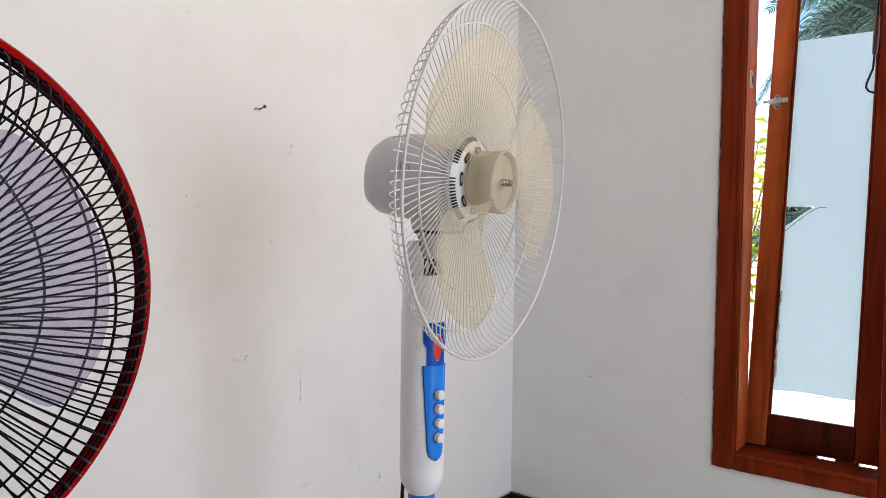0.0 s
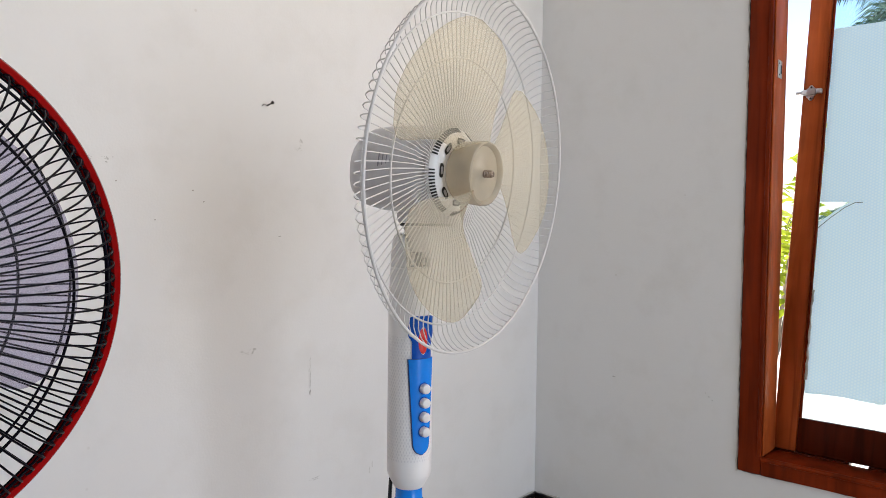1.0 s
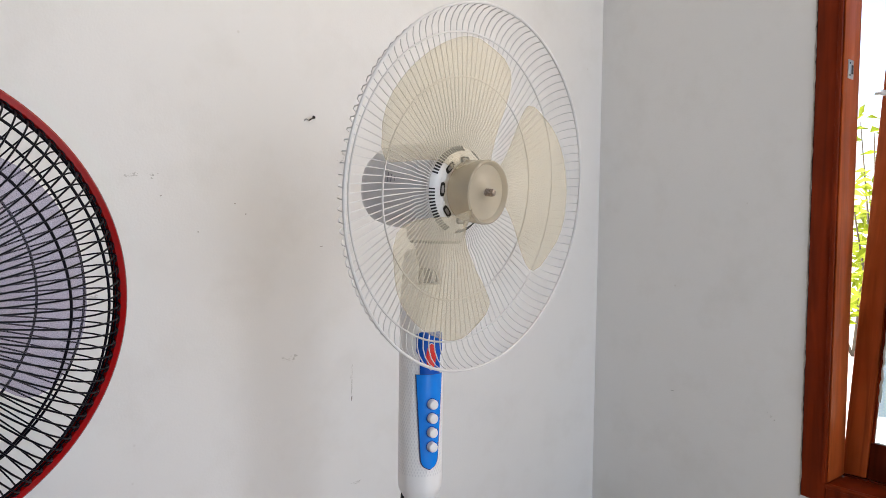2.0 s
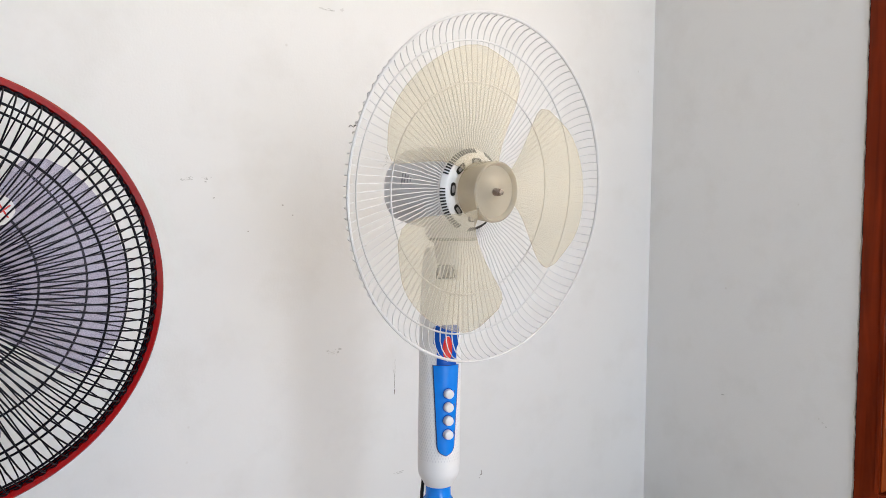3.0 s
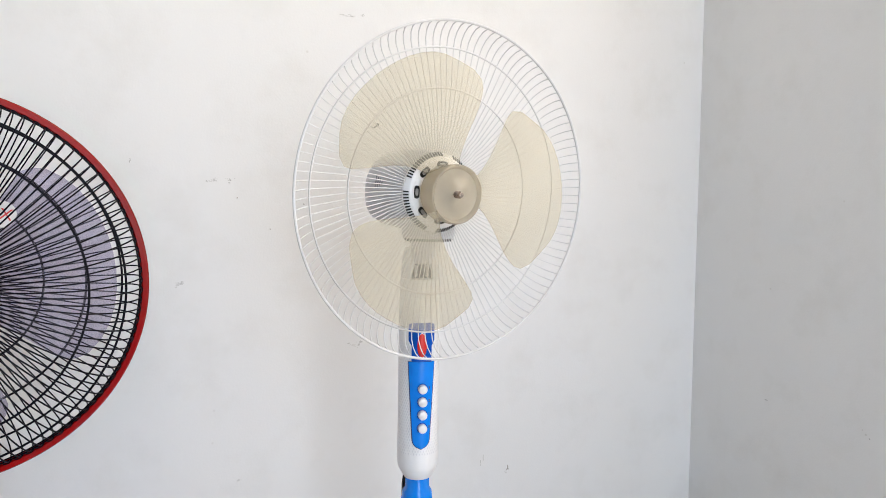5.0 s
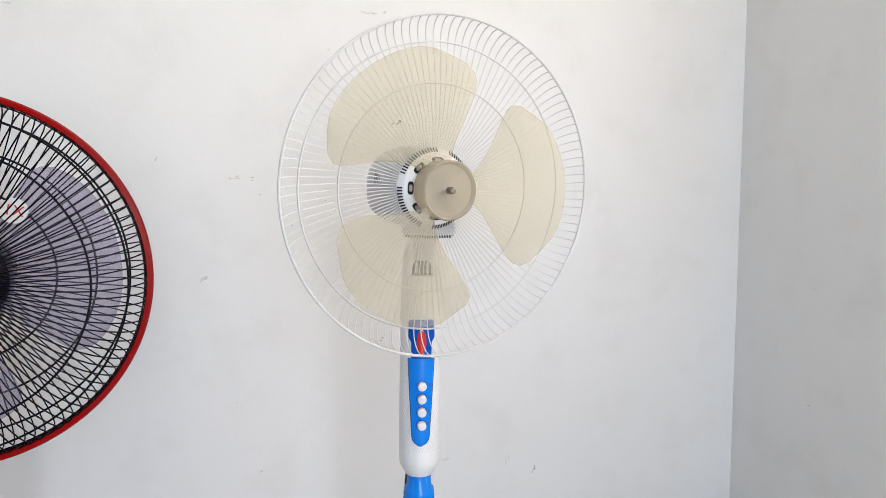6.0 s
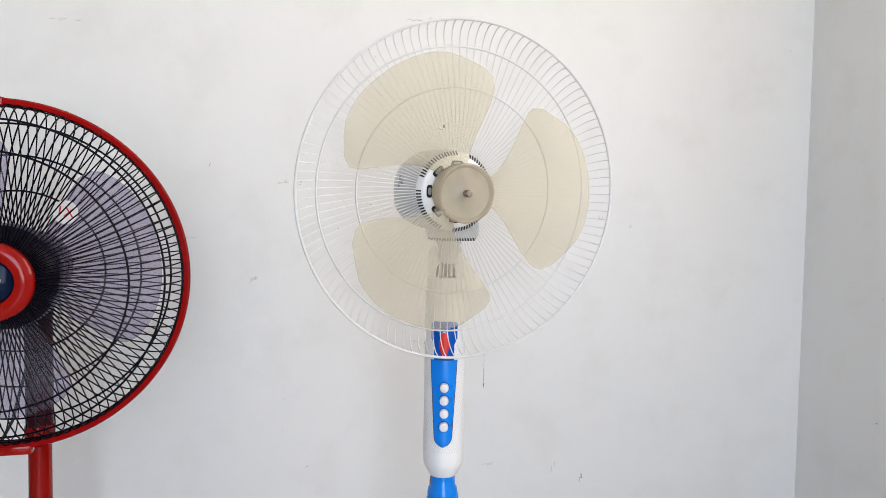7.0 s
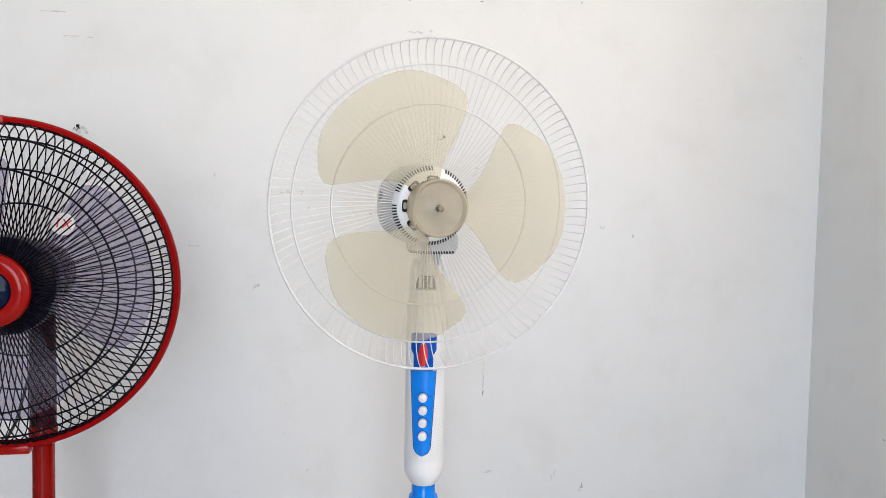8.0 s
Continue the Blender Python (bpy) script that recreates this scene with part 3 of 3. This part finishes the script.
                               (0.0274, 0.820), (0.0262, 0.8232), (0, 0.8236)], 64), COLUMN_PLASTIC, white, "white plastic column with rows of dimples")

PANEL_YAW = -104.0
PM = pose(0, 0, 0, 0, 0, PANEL_YAW)


def panel_patch(width_at, z0, z1, r, rows=40, cols=8):
    """A raised patch that follows the column's front, as wide as width_at(z)."""
    bm = bmesh.new()
    grid = []
    for i in range(rows + 1):
        z = z0 + (z1 - z0) * i / rows
        w = max(0.0004, width_at(z))
        line = []
        for j in range(-1, cols + 2):
            s = min(1, max(-1, 2 * j / cols - 1))
            a = s * w / 0.0276
            q = 0.0284 if j in (-1, cols + 1) else r + 0.0007 * (1 - s * s)
            line.append(bm.verts.new((q * math.cos(a), q * math.sin(a), z)))
        grid.append(line)
    for a, b in zip(grid, grid[1:]):
        for j in range(len(a) - 1):
            bm.faces.new((a[j], a[j + 1], b[j + 1], b[j]))
    bm.faces.new(grid[0][::-1]), bm.faces.new(grid[-1])
    bmesh.ops.recalc_face_normals(bm, faces=bm.faces)
    return bm


def lower_width(z):
    w = 0.0108 + 0.0064 * (z - 0.596) / 0.111
    if z < 0.596:
        w *= math.sqrt(max(0, 1 - ((0.596 - z) / 0.0132) ** 2))
    return w


def upper_width(z):
    if z > 0.7595:
        return 0.0177 - 0.0052 * ((z - 0.7595) / 0.003) ** 2
    return 0.0133 if z < 0.730 else 0.0133 + 0.0044 * min(1, (z - 0.730) / 0.007)


part("panel_border", panel_patch(lambda z: lower_width(z) + 0.0015, 0.5818, 0.7072, 0.0306), INK, white, "thin dark blue border", m=PM)
panel = part("control_panel", panel_patch(lower_width, 0.5830, 0.707, 0.0312), BLUE, white, "bright blue control panel", m=PM)
badge = part("upper_panel", panel_patch(upper_width, 0.7075, 0.7625, 0.0309, 24), DEEP_BLUE, white, "deep blue panel with a red emblem", m=PM)


part("emblem", panel_patch(lambda z: 0.0066 * math.sqrt(max(0, 1 - ((z - 0.7305) / 0.0178) ** 2)), 0.7129, 0.7481, 0.0313, 24), STICKER, badge, "thin pale outline")
part("emblem", panel_patch(lambda z: 0.0060 * math.sqrt(max(0, 1 - ((z - 0.7305) / 0.0170) ** 2)), 0.7137, 0.7473, 0.0316, 24), RED_MARK, badge, "red oval")
for z, digit in ((0.669, "3"), (0.6505, "2"), (0.632, "1"), (0.613, "0")):
    m = PM @ pose(0, 0, 0, 0, 0, 2.0) @ facing((1, 0, 0), (0.0316, 0, z))
    part("button", lathe([(0.0064, -0.002), (0.0064, 0.0065), (0.0058, 0.0082), (0.0040, 0.0090), (0, 0.0092)], 28), WHITE_PLASTIC, panel, "round white push button", m=PM.inverted() @ m)
    part("button_ring", hoop(0.0071, 0.0006, 0.0006, 28, 5), DEEP_BLUE, panel, m=PM.inverted() @ m)
    part("number", lettering(digit, 0.0062, facing((math.cos(0.36), math.sin(0.36), 0), (0.0319 * math.cos(0.36), 0.0319 * math.sin(0.36), z + 0.001))), INK, panel)

cord = [(0.004, 0.030, 0.56), (-0.008, 0.026, 0.540), (-0.0125, 0.0235, 0.515), (-0.0130, 0.0245, 0.40), (-0.013, 0.030, 0.2), (-0.03, 0.06, 0.09), (-0.05, 0.17, 0.035), (-0.08, 0.26, 0.006), (-0.3, 0.36, 0.005), (-0.7, 0.40, 0.005)]
part("cord", tube(cord, 0.0026, 8), RUBBER, white, "black mains cord")

# head: local z runs forward along the shaft
WHEAD = facing(axis_of(-82.0, -4.4), (-0.0166, -0.0140, 0.950))
housing_shape = lathe([(0, -0.088), (0.026, -0.087), (0.042, -0.080), (0.051, -0.064), (0.0545, -0.040), (0.0555, -0.010), (0.0555, 0.022), (0.052, 0.034), (0.046, 0.040), (0, 0.040)], 64)
for v in housing_shape.verts:          # squarer underside
    reach = math.hypot(v.co.x, v.co.y)
    if v.co.y < 0 and reach > 1e-6:
        f = ((abs(v.co.x) / reach) ** 3 + (abs(v.co.y) / reach) ** 3) ** (-1 / 3)
        v.co.x, v.co.y = v.co.x * f, v.co.y * f
housing = part("motor_housing", housing_shape, HOUSING, white, "pale grey motor housing", m=WHEAD @ Matrix.Translation((0, 0, 0.014)))
for k in range(4):
    part("label_line", box((-0.0004, -0.010 + 0.002 * k, -0.024 + 0.006 * k), (0.0004, 0.008 - 0.002 * k, -0.0226 + 0.006 * k)), LABEL_INK, housing, m=pose(0, 0, 0, 0, 0, 172) @ Matrix.Translation((0.0557, 0, 0)))
plate = part("grille_nut", lathe([(0.027, 0.040), (0.049, 0.043), (0.0525, 0.046), (0.0530, 0.051), (0.0480, 0.0565), (0.0440, 0.0580), (0.030, 0.0585), (0.027, 0.055)], 72), WHITE_PLASTIC, white, "slotted white grille nut", m=WHEAD @ Matrix.Translation((0, 0, 0.014)))
for k in range(8):
    for size, z, material, name in ((1.0, 0.0588, DARK, "nut_slot"), (0.55, 0.0592, NUT_PLASTIC, "slot_rib")):
        slot = [(0.0372 + size * 0.0042 * math.copysign(abs(math.cos(t)) ** 0.6, math.cos(t)), size * 0.0085 * math.copysign(abs(math.sin(t)) ** 0.6, math.sin(t))) for t in [2 * math.pi * i / 20 for i in range(20)]]
        bm = bmesh.new()
        bm.faces.new([bm.verts.new((x, y, z)) for x, y in slot])
        bmesh.ops.solidify(bm, geom=bm.faces[:], thickness=0.002)
        part(name, bm, material, plate, smooth=False, m=pose(0, 0, 0, 0, 0, 45 * k))
ridge = None
for k in range(80):
    if k % 20 < 16:
        at = pose(0, 0, 0, 0, 0, 4.5 * k)
        if ridge is None:
            ridge = part("nut_ridge", box((-0.0008, -0.0009, -0.0036), (0.0008, 0.0009, 0.0036), m=Matrix.Translation((0.0508, 0, 0.0540)) @ pose(0, 0, 0, 0, -42, 0)), DARK, plate, smooth=False, m=at)
        else:
            share("nut_ridge", ridge.data, plate, at)


def yoke_mesh(r0, r1, z0, z1, gap, thick=0.004, n=40, rows=10):
    """An open collar round z that leaves a slot of the given half angle towards +x; it narrows upwards and its rim falls off at the slot."""
    bm = bmesh.new()
    walls = []
    for inner in (0.0, thick):
        g = []
        for i in range(rows + 1):
            u = i / rows
            line = []
            for j in range(n + 1):
                a = radians(gap + (360 - 2 * gap) * j / n)
                near = max(0.0, 1 - min(j, n - j) / (0.16 * n))
                top = z1 - 0.55 * (z1 - z0) * near ** 2 - inner * 0.3
                r = r0 + (r1 - r0) * u ** 2 - inner - 0.0015 * (u > 0.95)
                line.append(bm.verts.new((r * math.cos(a), r * math.sin(a), z0 + (top - z0) * math.sin(u * math.pi / 2))))
            g.append(line)
        walls.append(g)
    out, inn = walls
    for i in range(rows):
        for j in range(n):
            bm.faces.new((out[i][j], out[i][j + 1], out[i + 1][j + 1], out[i + 1][j]))
            bm.faces.new((inn[i][j], inn[i + 1][j], inn[i + 1][j + 1], inn[i][j + 1]))
        for j in (0, n):
            bm.faces.new((out[i][j], out[i + 1][j], inn[i + 1][j], inn[i][j]))
    for i in (0, rows):
        for j in range(n):
            bm.faces.new((out[i][j], out[i][j + 1], inn[i][j + 1], inn[i][j]))
    bmesh.ops.recalc_face_normals(bm, faces=bm.faces)
    return bm


# tilt joint: an open collar on the column, a pivot blackened for its shaded slot, a dark disc for the shaded gap under
# the motor
part("yoke", yoke_mesh(0.0270, 0.0190, 0.8238, 0.8680, 38), WHITE_PLASTIC, white, "white open collar round the tilt joint", m=PM)
joint = part("tilt_joint", lathe([(0, -0.0165), (0.0095, -0.0165), (0.0105, -0.015), (0.0105, 0.015), (0.0095, 0.0165), (0, 0.0165)], 28, m=PM @ facing((0, 1, 0), (0.006, 0, 0.8345))), DARK, white, "tilt pivot, blackened for the shade in its recess")
for y in (-0.008, 0.008):
    part("joint_rib", box((0.0130, y - 0.0022, 0.8265), (0.0185, y + 0.0022, 0.8425), 0.001), NUT_PLASTIC, joint, m=PM)
part("tilt_neck", lathe([(0, 0.8440), (0.0125, 0.8445), (0.0140, 0.852), (0.0150, 0.868), (0.0200, 0.877), (0, 0.8775)], 32, m=Matrix.Translation((0.001, -0.010, 0))), HOUSING, white, "pale grey tilt neck")
part("swivel_gap_shade", lathe([(0, 0.8776), (0.0325, 0.8778), (0.0340, 0.8795), (0.0340, 0.8815), (0, 0.8818)], 40, m=Matrix.Translation((0.003, -0.023, 0))), DARK, white, "dark disc standing for the shaded swivel gap under the motor")
part("motor_skirt", lathe([(0, 0.8819), (0.0350, 0.8820), (0.0375, 0.8860), (0.0380, 0.9040), (0, 0.9060)], 40, m=Matrix.Translation((0.003, -0.023, 0))), HOUSING, white, "pale grey skirt under the motor")

RING_Z, RING_R = 0.105, 0.2165
rings = hoop(RING_R, RING_Z, 0.0018, 144, 8)
hoop(0.187, 0.0772, 0.0012, 128, 6, rings)
hoop(0.136, 0.0742, 0.0012, 112, 6, rings)
grille = part("rear_grille", rings, WHITE_WIRE, white, "white wire rear grille", m=WHEAD)
ring_of("wire", spun_wire([(0.050, 0.063), (0.066, 0.0672), (0.078, 0.0662), (0.090, 0.0698), (0.136, 0.0725), (0.187, 0.0755), (0.198, 0.0785), (0.2070, 0.0845), (0.2135, 0.0930), (0.2165, 0.104)], 0.07, 0.00072), WHITE_WIRE, grille, 114)

# blades at rest
hub = part("hub", lathe([(0.010, 0.076), (0.034, 0.077), (0.0370, 0.081), (0.0388, 0.108), (0.0383, 0.1125), (0.0366, 0.1140), (0.0348, 0.1125), (0.0330, 0.1080), (0.014, 0.1060), (0.0085, 0.1090), (0.0050, 0.1095), (0, 0.1095)], 56), CREAM_HUB, white, "cream see-through blade hub", m=WHEAD)
for k in range(3):
    part("blade", blade_mesh(0.037, 0.182, 1.62, 0.15, -0.028, 0.0985), CREAM, white, "cream see-through fan blade", m=WHEAD @ pose(0, 0, 0, 0, 0, -3 + 120 * k))
shaft = part("shaft", lathe([(0, 0.107), (0.0042, 0.107), (0.0042, 0.1195), (0.0034, 0.1215), (0, 0.1218)], 18), COPPER, white, "threaded metal shaft end", m=WHEAD)
for k in range(5):
    part("thread", hoop(0.0042, 0.1100 + 0.0020 * k, 0.0005, 18, 4), COPPER, shaft)

# ---- the red fan ----
red = thing("pedestal_fan", (-1.540, -0.278, 0), "red pedestal fan with black wire grilles and smoky blades", "fan", "pedestal fans")
round_base(red, RED, 0.20)
STEM = Matrix.Translation((-0.004, 0, 0))
part("pole", lathe([(0.0165, 0.07), (0.0165, 0.555)], 32), RED, red, "red pole", m=STEM)
part("pole_collar", lathe([(0.0168, 0.553), (0.0205, 0.556), (0.0212, 0.570), (0.0212, 0.581), (0.0200, 0.584), (0.0165, 0.5845)], 32), RED, red, "red stem collar", m=STEM)
part("upper_stem", lathe([(0.0150, 0.583), (0.0194, 0.585), (0.0196, 0.700), (0.0196, 0.760), (0.018, 0.790), (0, 0.800)], 32), RED_SHADED, red, "upper stem, its red darkened for the shade inside the cage", m=STEM)
RHEAD = facing(axis_of(-87.6, -2.0), (-0.0103, -0.0355, 0.8243))
RZ, RR = 0.0916, 0.2336
part("motor_housing", lathe([(0, -0.095), (0.028, -0.093), (0.046, -0.080), (0.054, -0.050), (0.056, 0.000), (0.052, 0.012), (0, 0.014)], 56), RED_SHADED, red, "red motor housing, toned down for the shade behind the blades", m=RHEAD)
# rim band that clamps the two grilles
rim = part("rim", lathe([(RR - 0.0056, RZ - 0.0080), (RR - 0.0030, RZ - 0.0110), (RR + 0.0018, RZ - 0.0112), (RR + 0.0036, RZ - 0.0085), (RR + 0.0042, RZ - 0.001), (RR + 0.0036, RZ + 0.0045), (RR + 0.0016, RZ + 0.0072), (RR - 0.0040, RZ + 0.0068), (RR - 0.0056, RZ + 0.0035)], 160, close=True), RED_RIM, red, "glossy red rim band", m=RHEAD)
part("rim_clip", box((-0.034, -RR - 0.0105, RZ - 0.010), (0.030, -RR + 0.002, RZ + 0.0085), 0.002), RED, rim)
part("rim_clip", box((-0.007, RR - 0.007, RZ - 0.011), (0.007, RR + 0.0046, RZ + 0.0092), 0.001), RED, rim)
part("clip_screw", lathe([(0, 0), (0.0035, 0), (0.003, 0.002), (0, 0.0022)], 12, m=Matrix.Translation((-0.022, -RR - 0.005, RZ + 0.0083))), STEEL, rim)

front = hoop(RR - 0.0068, RZ + 0.004, 0.0010, 144, 6)
hoop(0.2079, RZ + 0.0390, 0.0014, 128, 6, front)
hoop(0.1664, RZ + 0.0635, 0.0014, 112, 6, front)
hoop(0.0560, RZ + 0.0470, 0.0018, 64, 6, front)
front_grille = part("front_grille", front, BLACK_WIRE, red, "black wire front grille", m=RHEAD)
ring_of("wire", spun_wire([(0.050, RZ + 0.0470), (0.075, RZ + 0.0560), (0.120, RZ + 0.0635), (0.150, RZ + 0.0660), (0.1664, RZ + 0.0648), (0.190, RZ + 0.0540), (0.2079, RZ + 0.0404), (0.2178, RZ + 0.0290), (0.2245, RZ + 0.0165), (0.2274, RZ + 0.0060)], 0.035, 0.00102, 5, 2.5), BLACK_WIRE, front_grille, 110)
# each wire ends in a small loop over the edge hoop
ring_of("hook", tube([(0.2266, 0.0, RZ + 0.009), (0.2284, 0.003, RZ + 0.0088), (0.2288, 0.006, RZ + 0.0078), (0.2276, 0.0085, RZ + 0.005), (0.2256, 0.009, RZ + 0.002)], 0.0009, 4), BLACK_WIRE, front_grille, 110, 3.4)
rear = hoop(RR - 0.0068, RZ - 0.005, 0.0010, 144, 6)
hoop(0.2072, RZ - 0.0386, 0.0014, 128, 6, rear)
hoop(0.1647, RZ - 0.0530, 0.0014, 112, 6, rear)
hoop(0.1150, RZ - 0.0600, 0.0014, 96, 6, rear)
rear_grille = part("rear_grille", rear, BLACK_WIRE, red, "black wire rear grille", m=RHEAD)
ring_of("wire", spun_wire([(0.056, RZ - 0.0640), (0.115, RZ - 0.0613), (0.1647, RZ - 0.0543), (0.190, RZ - 0.0465), (0.2072, RZ - 0.0399), (0.2195, RZ - 0.0315), (0.2260, RZ - 0.0210), (0.2272, RZ - 0.006)], 0.01, 0.00094, 5, 2.5), BLACK_WIRE, rear_grille, 110, 1.5)
part("grille_nut", lathe([(0, RZ - 0.070), (0.050, RZ - 0.070), (0.054, RZ - 0.067), (0.052, RZ - 0.062), (0, RZ - 0.061)], 48), SMOKE_HUB, red, "dark plastic grille nut", m=RHEAD)

# badge in the middle of the front grille
BZ = RZ + 0.046
boss = part("badge", lathe([(0.0285, BZ + 0.0015), (0.0500, BZ + 0.0005), (0.0518, BZ + 0.0030), (0.0508, BZ + 0.0080), (0.0455, BZ + 0.0125), (0.0360, BZ + 0.0140), (0.0295, BZ + 0.0115), (0.0280, BZ + 0.0060)], 72, close=True), RED, red, "glossy red badge ring", m=RHEAD)
part("badge_disc", lathe([(0.0285, BZ + 0.0085), (0.0270, BZ + 0.0110), (0.0190, BZ + 0.0138), (0.0100, BZ + 0.0152), (0, BZ + 0.0155)], 56), NAVY, boss, "glossy navy disc")
part("badge_back", lathe([(0, BZ - 0.004), (0.0510, BZ - 0.004), (0.0510, BZ), (0, BZ)], 48), SMOKE_HUB, boss)
part("badge_mark", box((-0.015, 0.0010, BZ + 0.0140), (0.015, 0.0050, BZ + 0.0157), 0.0004), STICKER, boss, "pale lettering bar")
part("badge_mark", box((-0.010, -0.0060, BZ + 0.0140), (0.010, -0.0025, BZ + 0.0157), 0.0004), STICKER, boss, "pale lettering bar")

part("hub", lathe([(0, RZ - 0.050), (0.052, RZ - 0.050), (0.066, RZ - 0.044), (0.072, RZ - 0.015), (0.070, RZ + 0.006), (0.060, RZ + 0.016), (0.040, RZ + 0.022), (0, RZ + 0.024)], 56), SMOKE_HUB, red, "dark violet blade hub", m=RHEAD)
for k in range(3):
    b = part("blade", blade_mesh(0.058, 0.1995, 1.58, 0.0, -0.040, RZ - 0.012, 0.92, tip=0.14), SMOKE, red, "smoky lilac see-through blade", m=RHEAD @ pose(0, 0, 0, 0, 0, 11.5 + 120 * k))
    if k == 0:
        sm = Matrix.Translation((0, 0, RZ - 0.0225)) @ pose(0, 0, 0, 0, 0, 39.0) @ Matrix.Translation((0.1130, 0, 0)) @ pose(0, 0, 0, 0, 0, -20)
        part("sticker", lathe([(0, 0.0002), (0.0165, 0.0002), (0.0165, 0.0006), (0, 0.0006)], 32), STICKER, b, "round white sticker with red print", m=sm)
        part("sticker_print", lettering("1X", 0.020, Matrix.Translation((0, 0, 0.0009))), RED_MARK, b, m=sm @ pose(0, 0, 0, 0, 0, -41))
cord = [(0.0, 0.02, 0.78), (-0.03, -0.035, 0.60), (-0.06, -0.04, 0.54), (-0.08, 0.02, 0.40), (-0.06, 0.06, 0.15), (-0.10, 0.14, 0.03), (-0.25, 0.20, 0.005), (-0.7, 0.24, 0.005)]
part("cord", tube(cord, 0.0024, 8), RUBBER, red, "black mains cord")


# ---- outside ----
ground = tagged(part("ground", box((-200, -200, -0.32), (300, 200, -0.14)), CONCRETE, None, "pale sunlit concrete yard", False), category="ground", kind="structure")
garden_wall = thing("garden_wall", (6.4, 0, -0.14), "low white painted garden wall beyond the yard", "wall")
part("wall_body", box((0, -9, 0), (0.14, 9, 0.86), 0.01), GARDEN_WALL, garden_wall)
part("coping", box((-0.03, -9, 0.8605), (0.17, 9, 0.92), 0.01), GARDEN_WALL, garden_wall)


def frond_mesh(length, droop, seed, leaflets=46, wide=0.017):
    """A feather palm frond along x: an arched rib with paired leaflets that hang."""
    r = random.Random(seed)
    bm = bmesh.new()
    rib = []
    for i in range(13):
        u = i / 12
        rib.append(Vector((length * u * (1 - 0.18 * u * droop), 0.04 * math.sin(3 * u) * r.uniform(0.5, 1), length * (0.42 * u - 0.75 * droop * u * u))))
    tube(rib, [0.011 * (1 - 0.85 * i / 12) for i in range(13)], 5, bm)
    for k in range(leaflets):
        u = 0.12 + 0.86 * k / leaflets
        f = u * 12
        i = min(11, int(f))
        p = rib[i].lerp(rib[i + 1], f - i)
        d = (rib[i + 1] - rib[i]).normalized()
        for s in (-1, 1):
            reach = length * 0.34 * math.sin(math.pi * min(1, 0.18 + 0.8 * u)) * r.uniform(0.8, 1.1)
            out = (d * 0.55 + Vector((0, s, 0)) * 0.8 + Vector((0, 0, r.uniform(-0.1, 0.25)))).normalized()
            w = d.cross(out).normalized().cross(out) * wide * 0.5
            a, m1, e = p, p + out * reach * 0.5 + Vector((0, 0, -0.04 * reach)), p + out * reach + Vector((0, 0, -0.30 * reach))
            v = [bm.verts.new(q) for q in (a - w * 0.4, m1 - w, e, m1 + w, a + w * 0.4)]
            bm.faces.new(v)
    return bm


def palm(place, height, fronds, length, seed, material, label, trunk_r=0.09):
    r = random.Random(seed)
    ob = thing("palm_tree", place, label, "palm", "palms outside")
    bend = [(0.10 * math.sin(2.2 * i / 8), 0.05 * i / 8, height * i / 8) for i in range(9)]
    part("trunk", tube(bend, [trunk_r * (1.25 - 0.5 * i / 8) for i in range(9)], 12), BARK, ob)
    shapes = [part("frond", frond_mesh(length, 0.75 + 0.35 * q, seed + q), material, ob, m=Matrix.Translation(bend[-1]) @ pose(0, 0, 0, 0, 0, 360 * q / fronds)) for q in range(4)]
    for k in range(4, fronds):
        share("frond", shapes[k % 4].data, ob, Matrix.Translation(bend[-1]) @ pose(0, 0, 0, r.uniform(-20, 20), r.uniform(-35, 25), 360 * k * 0.382 + r.uniform(-15, 15)))
    return ob


palm((4.7, -0.36, -0.14), 2.66, 38, 1.15, 3, PALM_SHADED, "feather palm in the sunny yard, its green darkened for shaded fronds")
palm((5.2, -1.3, -0.14), 2.5, 16, 1.9, 11, PALM, "tall green feather palm in the sunny yard")
palm((4.3, 0.10, -0.14), 1.02, 30, 0.50, 31, PALM_SHADED, "young green feather palm in the sunny yard", 0.05)
palm((3.3, -0.16, -0.14), 0.98, 18, 0.46, 23, PALM_SHADED, "young green feather palm in the sunny yard", 0.05)


def shrub(place, size, seed):
    r = random.Random(seed)
    ob = thing("shrub", place, "yellow-green leafy shrub in the yard", "shrub")
    stems, leaves = bmesh.new(), bmesh.new()
    for k in range(9):
        a, lean = r.uniform(0, 6.28), r.uniform(0.1, 0.5)
        tip = Vector((math.cos(a) * lean * size, math.sin(a) * lean * size, size * r.uniform(0.7, 1.1)))
        tube([(0, 0, 0), tip * 0.5 + Vector((0, 0, 0.06)), tip], [0.012, 0.008, 0.003], 5, stems)
        for q in range(34):
            p = tip * r.uniform(0.3, 1.05) + Vector((r.gauss(0, 0.05), r.gauss(0, 0.05), r.gauss(0, 0.04)))
            d = Vector((r.gauss(0, 1), r.gauss(0, 1), r.uniform(-0.6, 0.5))).normalized()
            w = d.orthogonal().normalized() * 0.022
            e = p + d * r.uniform(0.09, 0.17)
            m1 = p.lerp(e, 0.5) + Vector((0, 0, 0.012))
            leaves.faces.new([leaves.verts.new(v) for v in (p, m1 - w, e, m1 + w)])
    part("stems", stems, BARK, ob)
    tagged(part("leaves", leaves, YELLOW_LEAF, ob, smooth=False), kind="stuff")


shrub((3.4, 0.45, -0.14), 1.62, 5)
shrub((4.6, 1.05, -0.14), 1.3, 8)
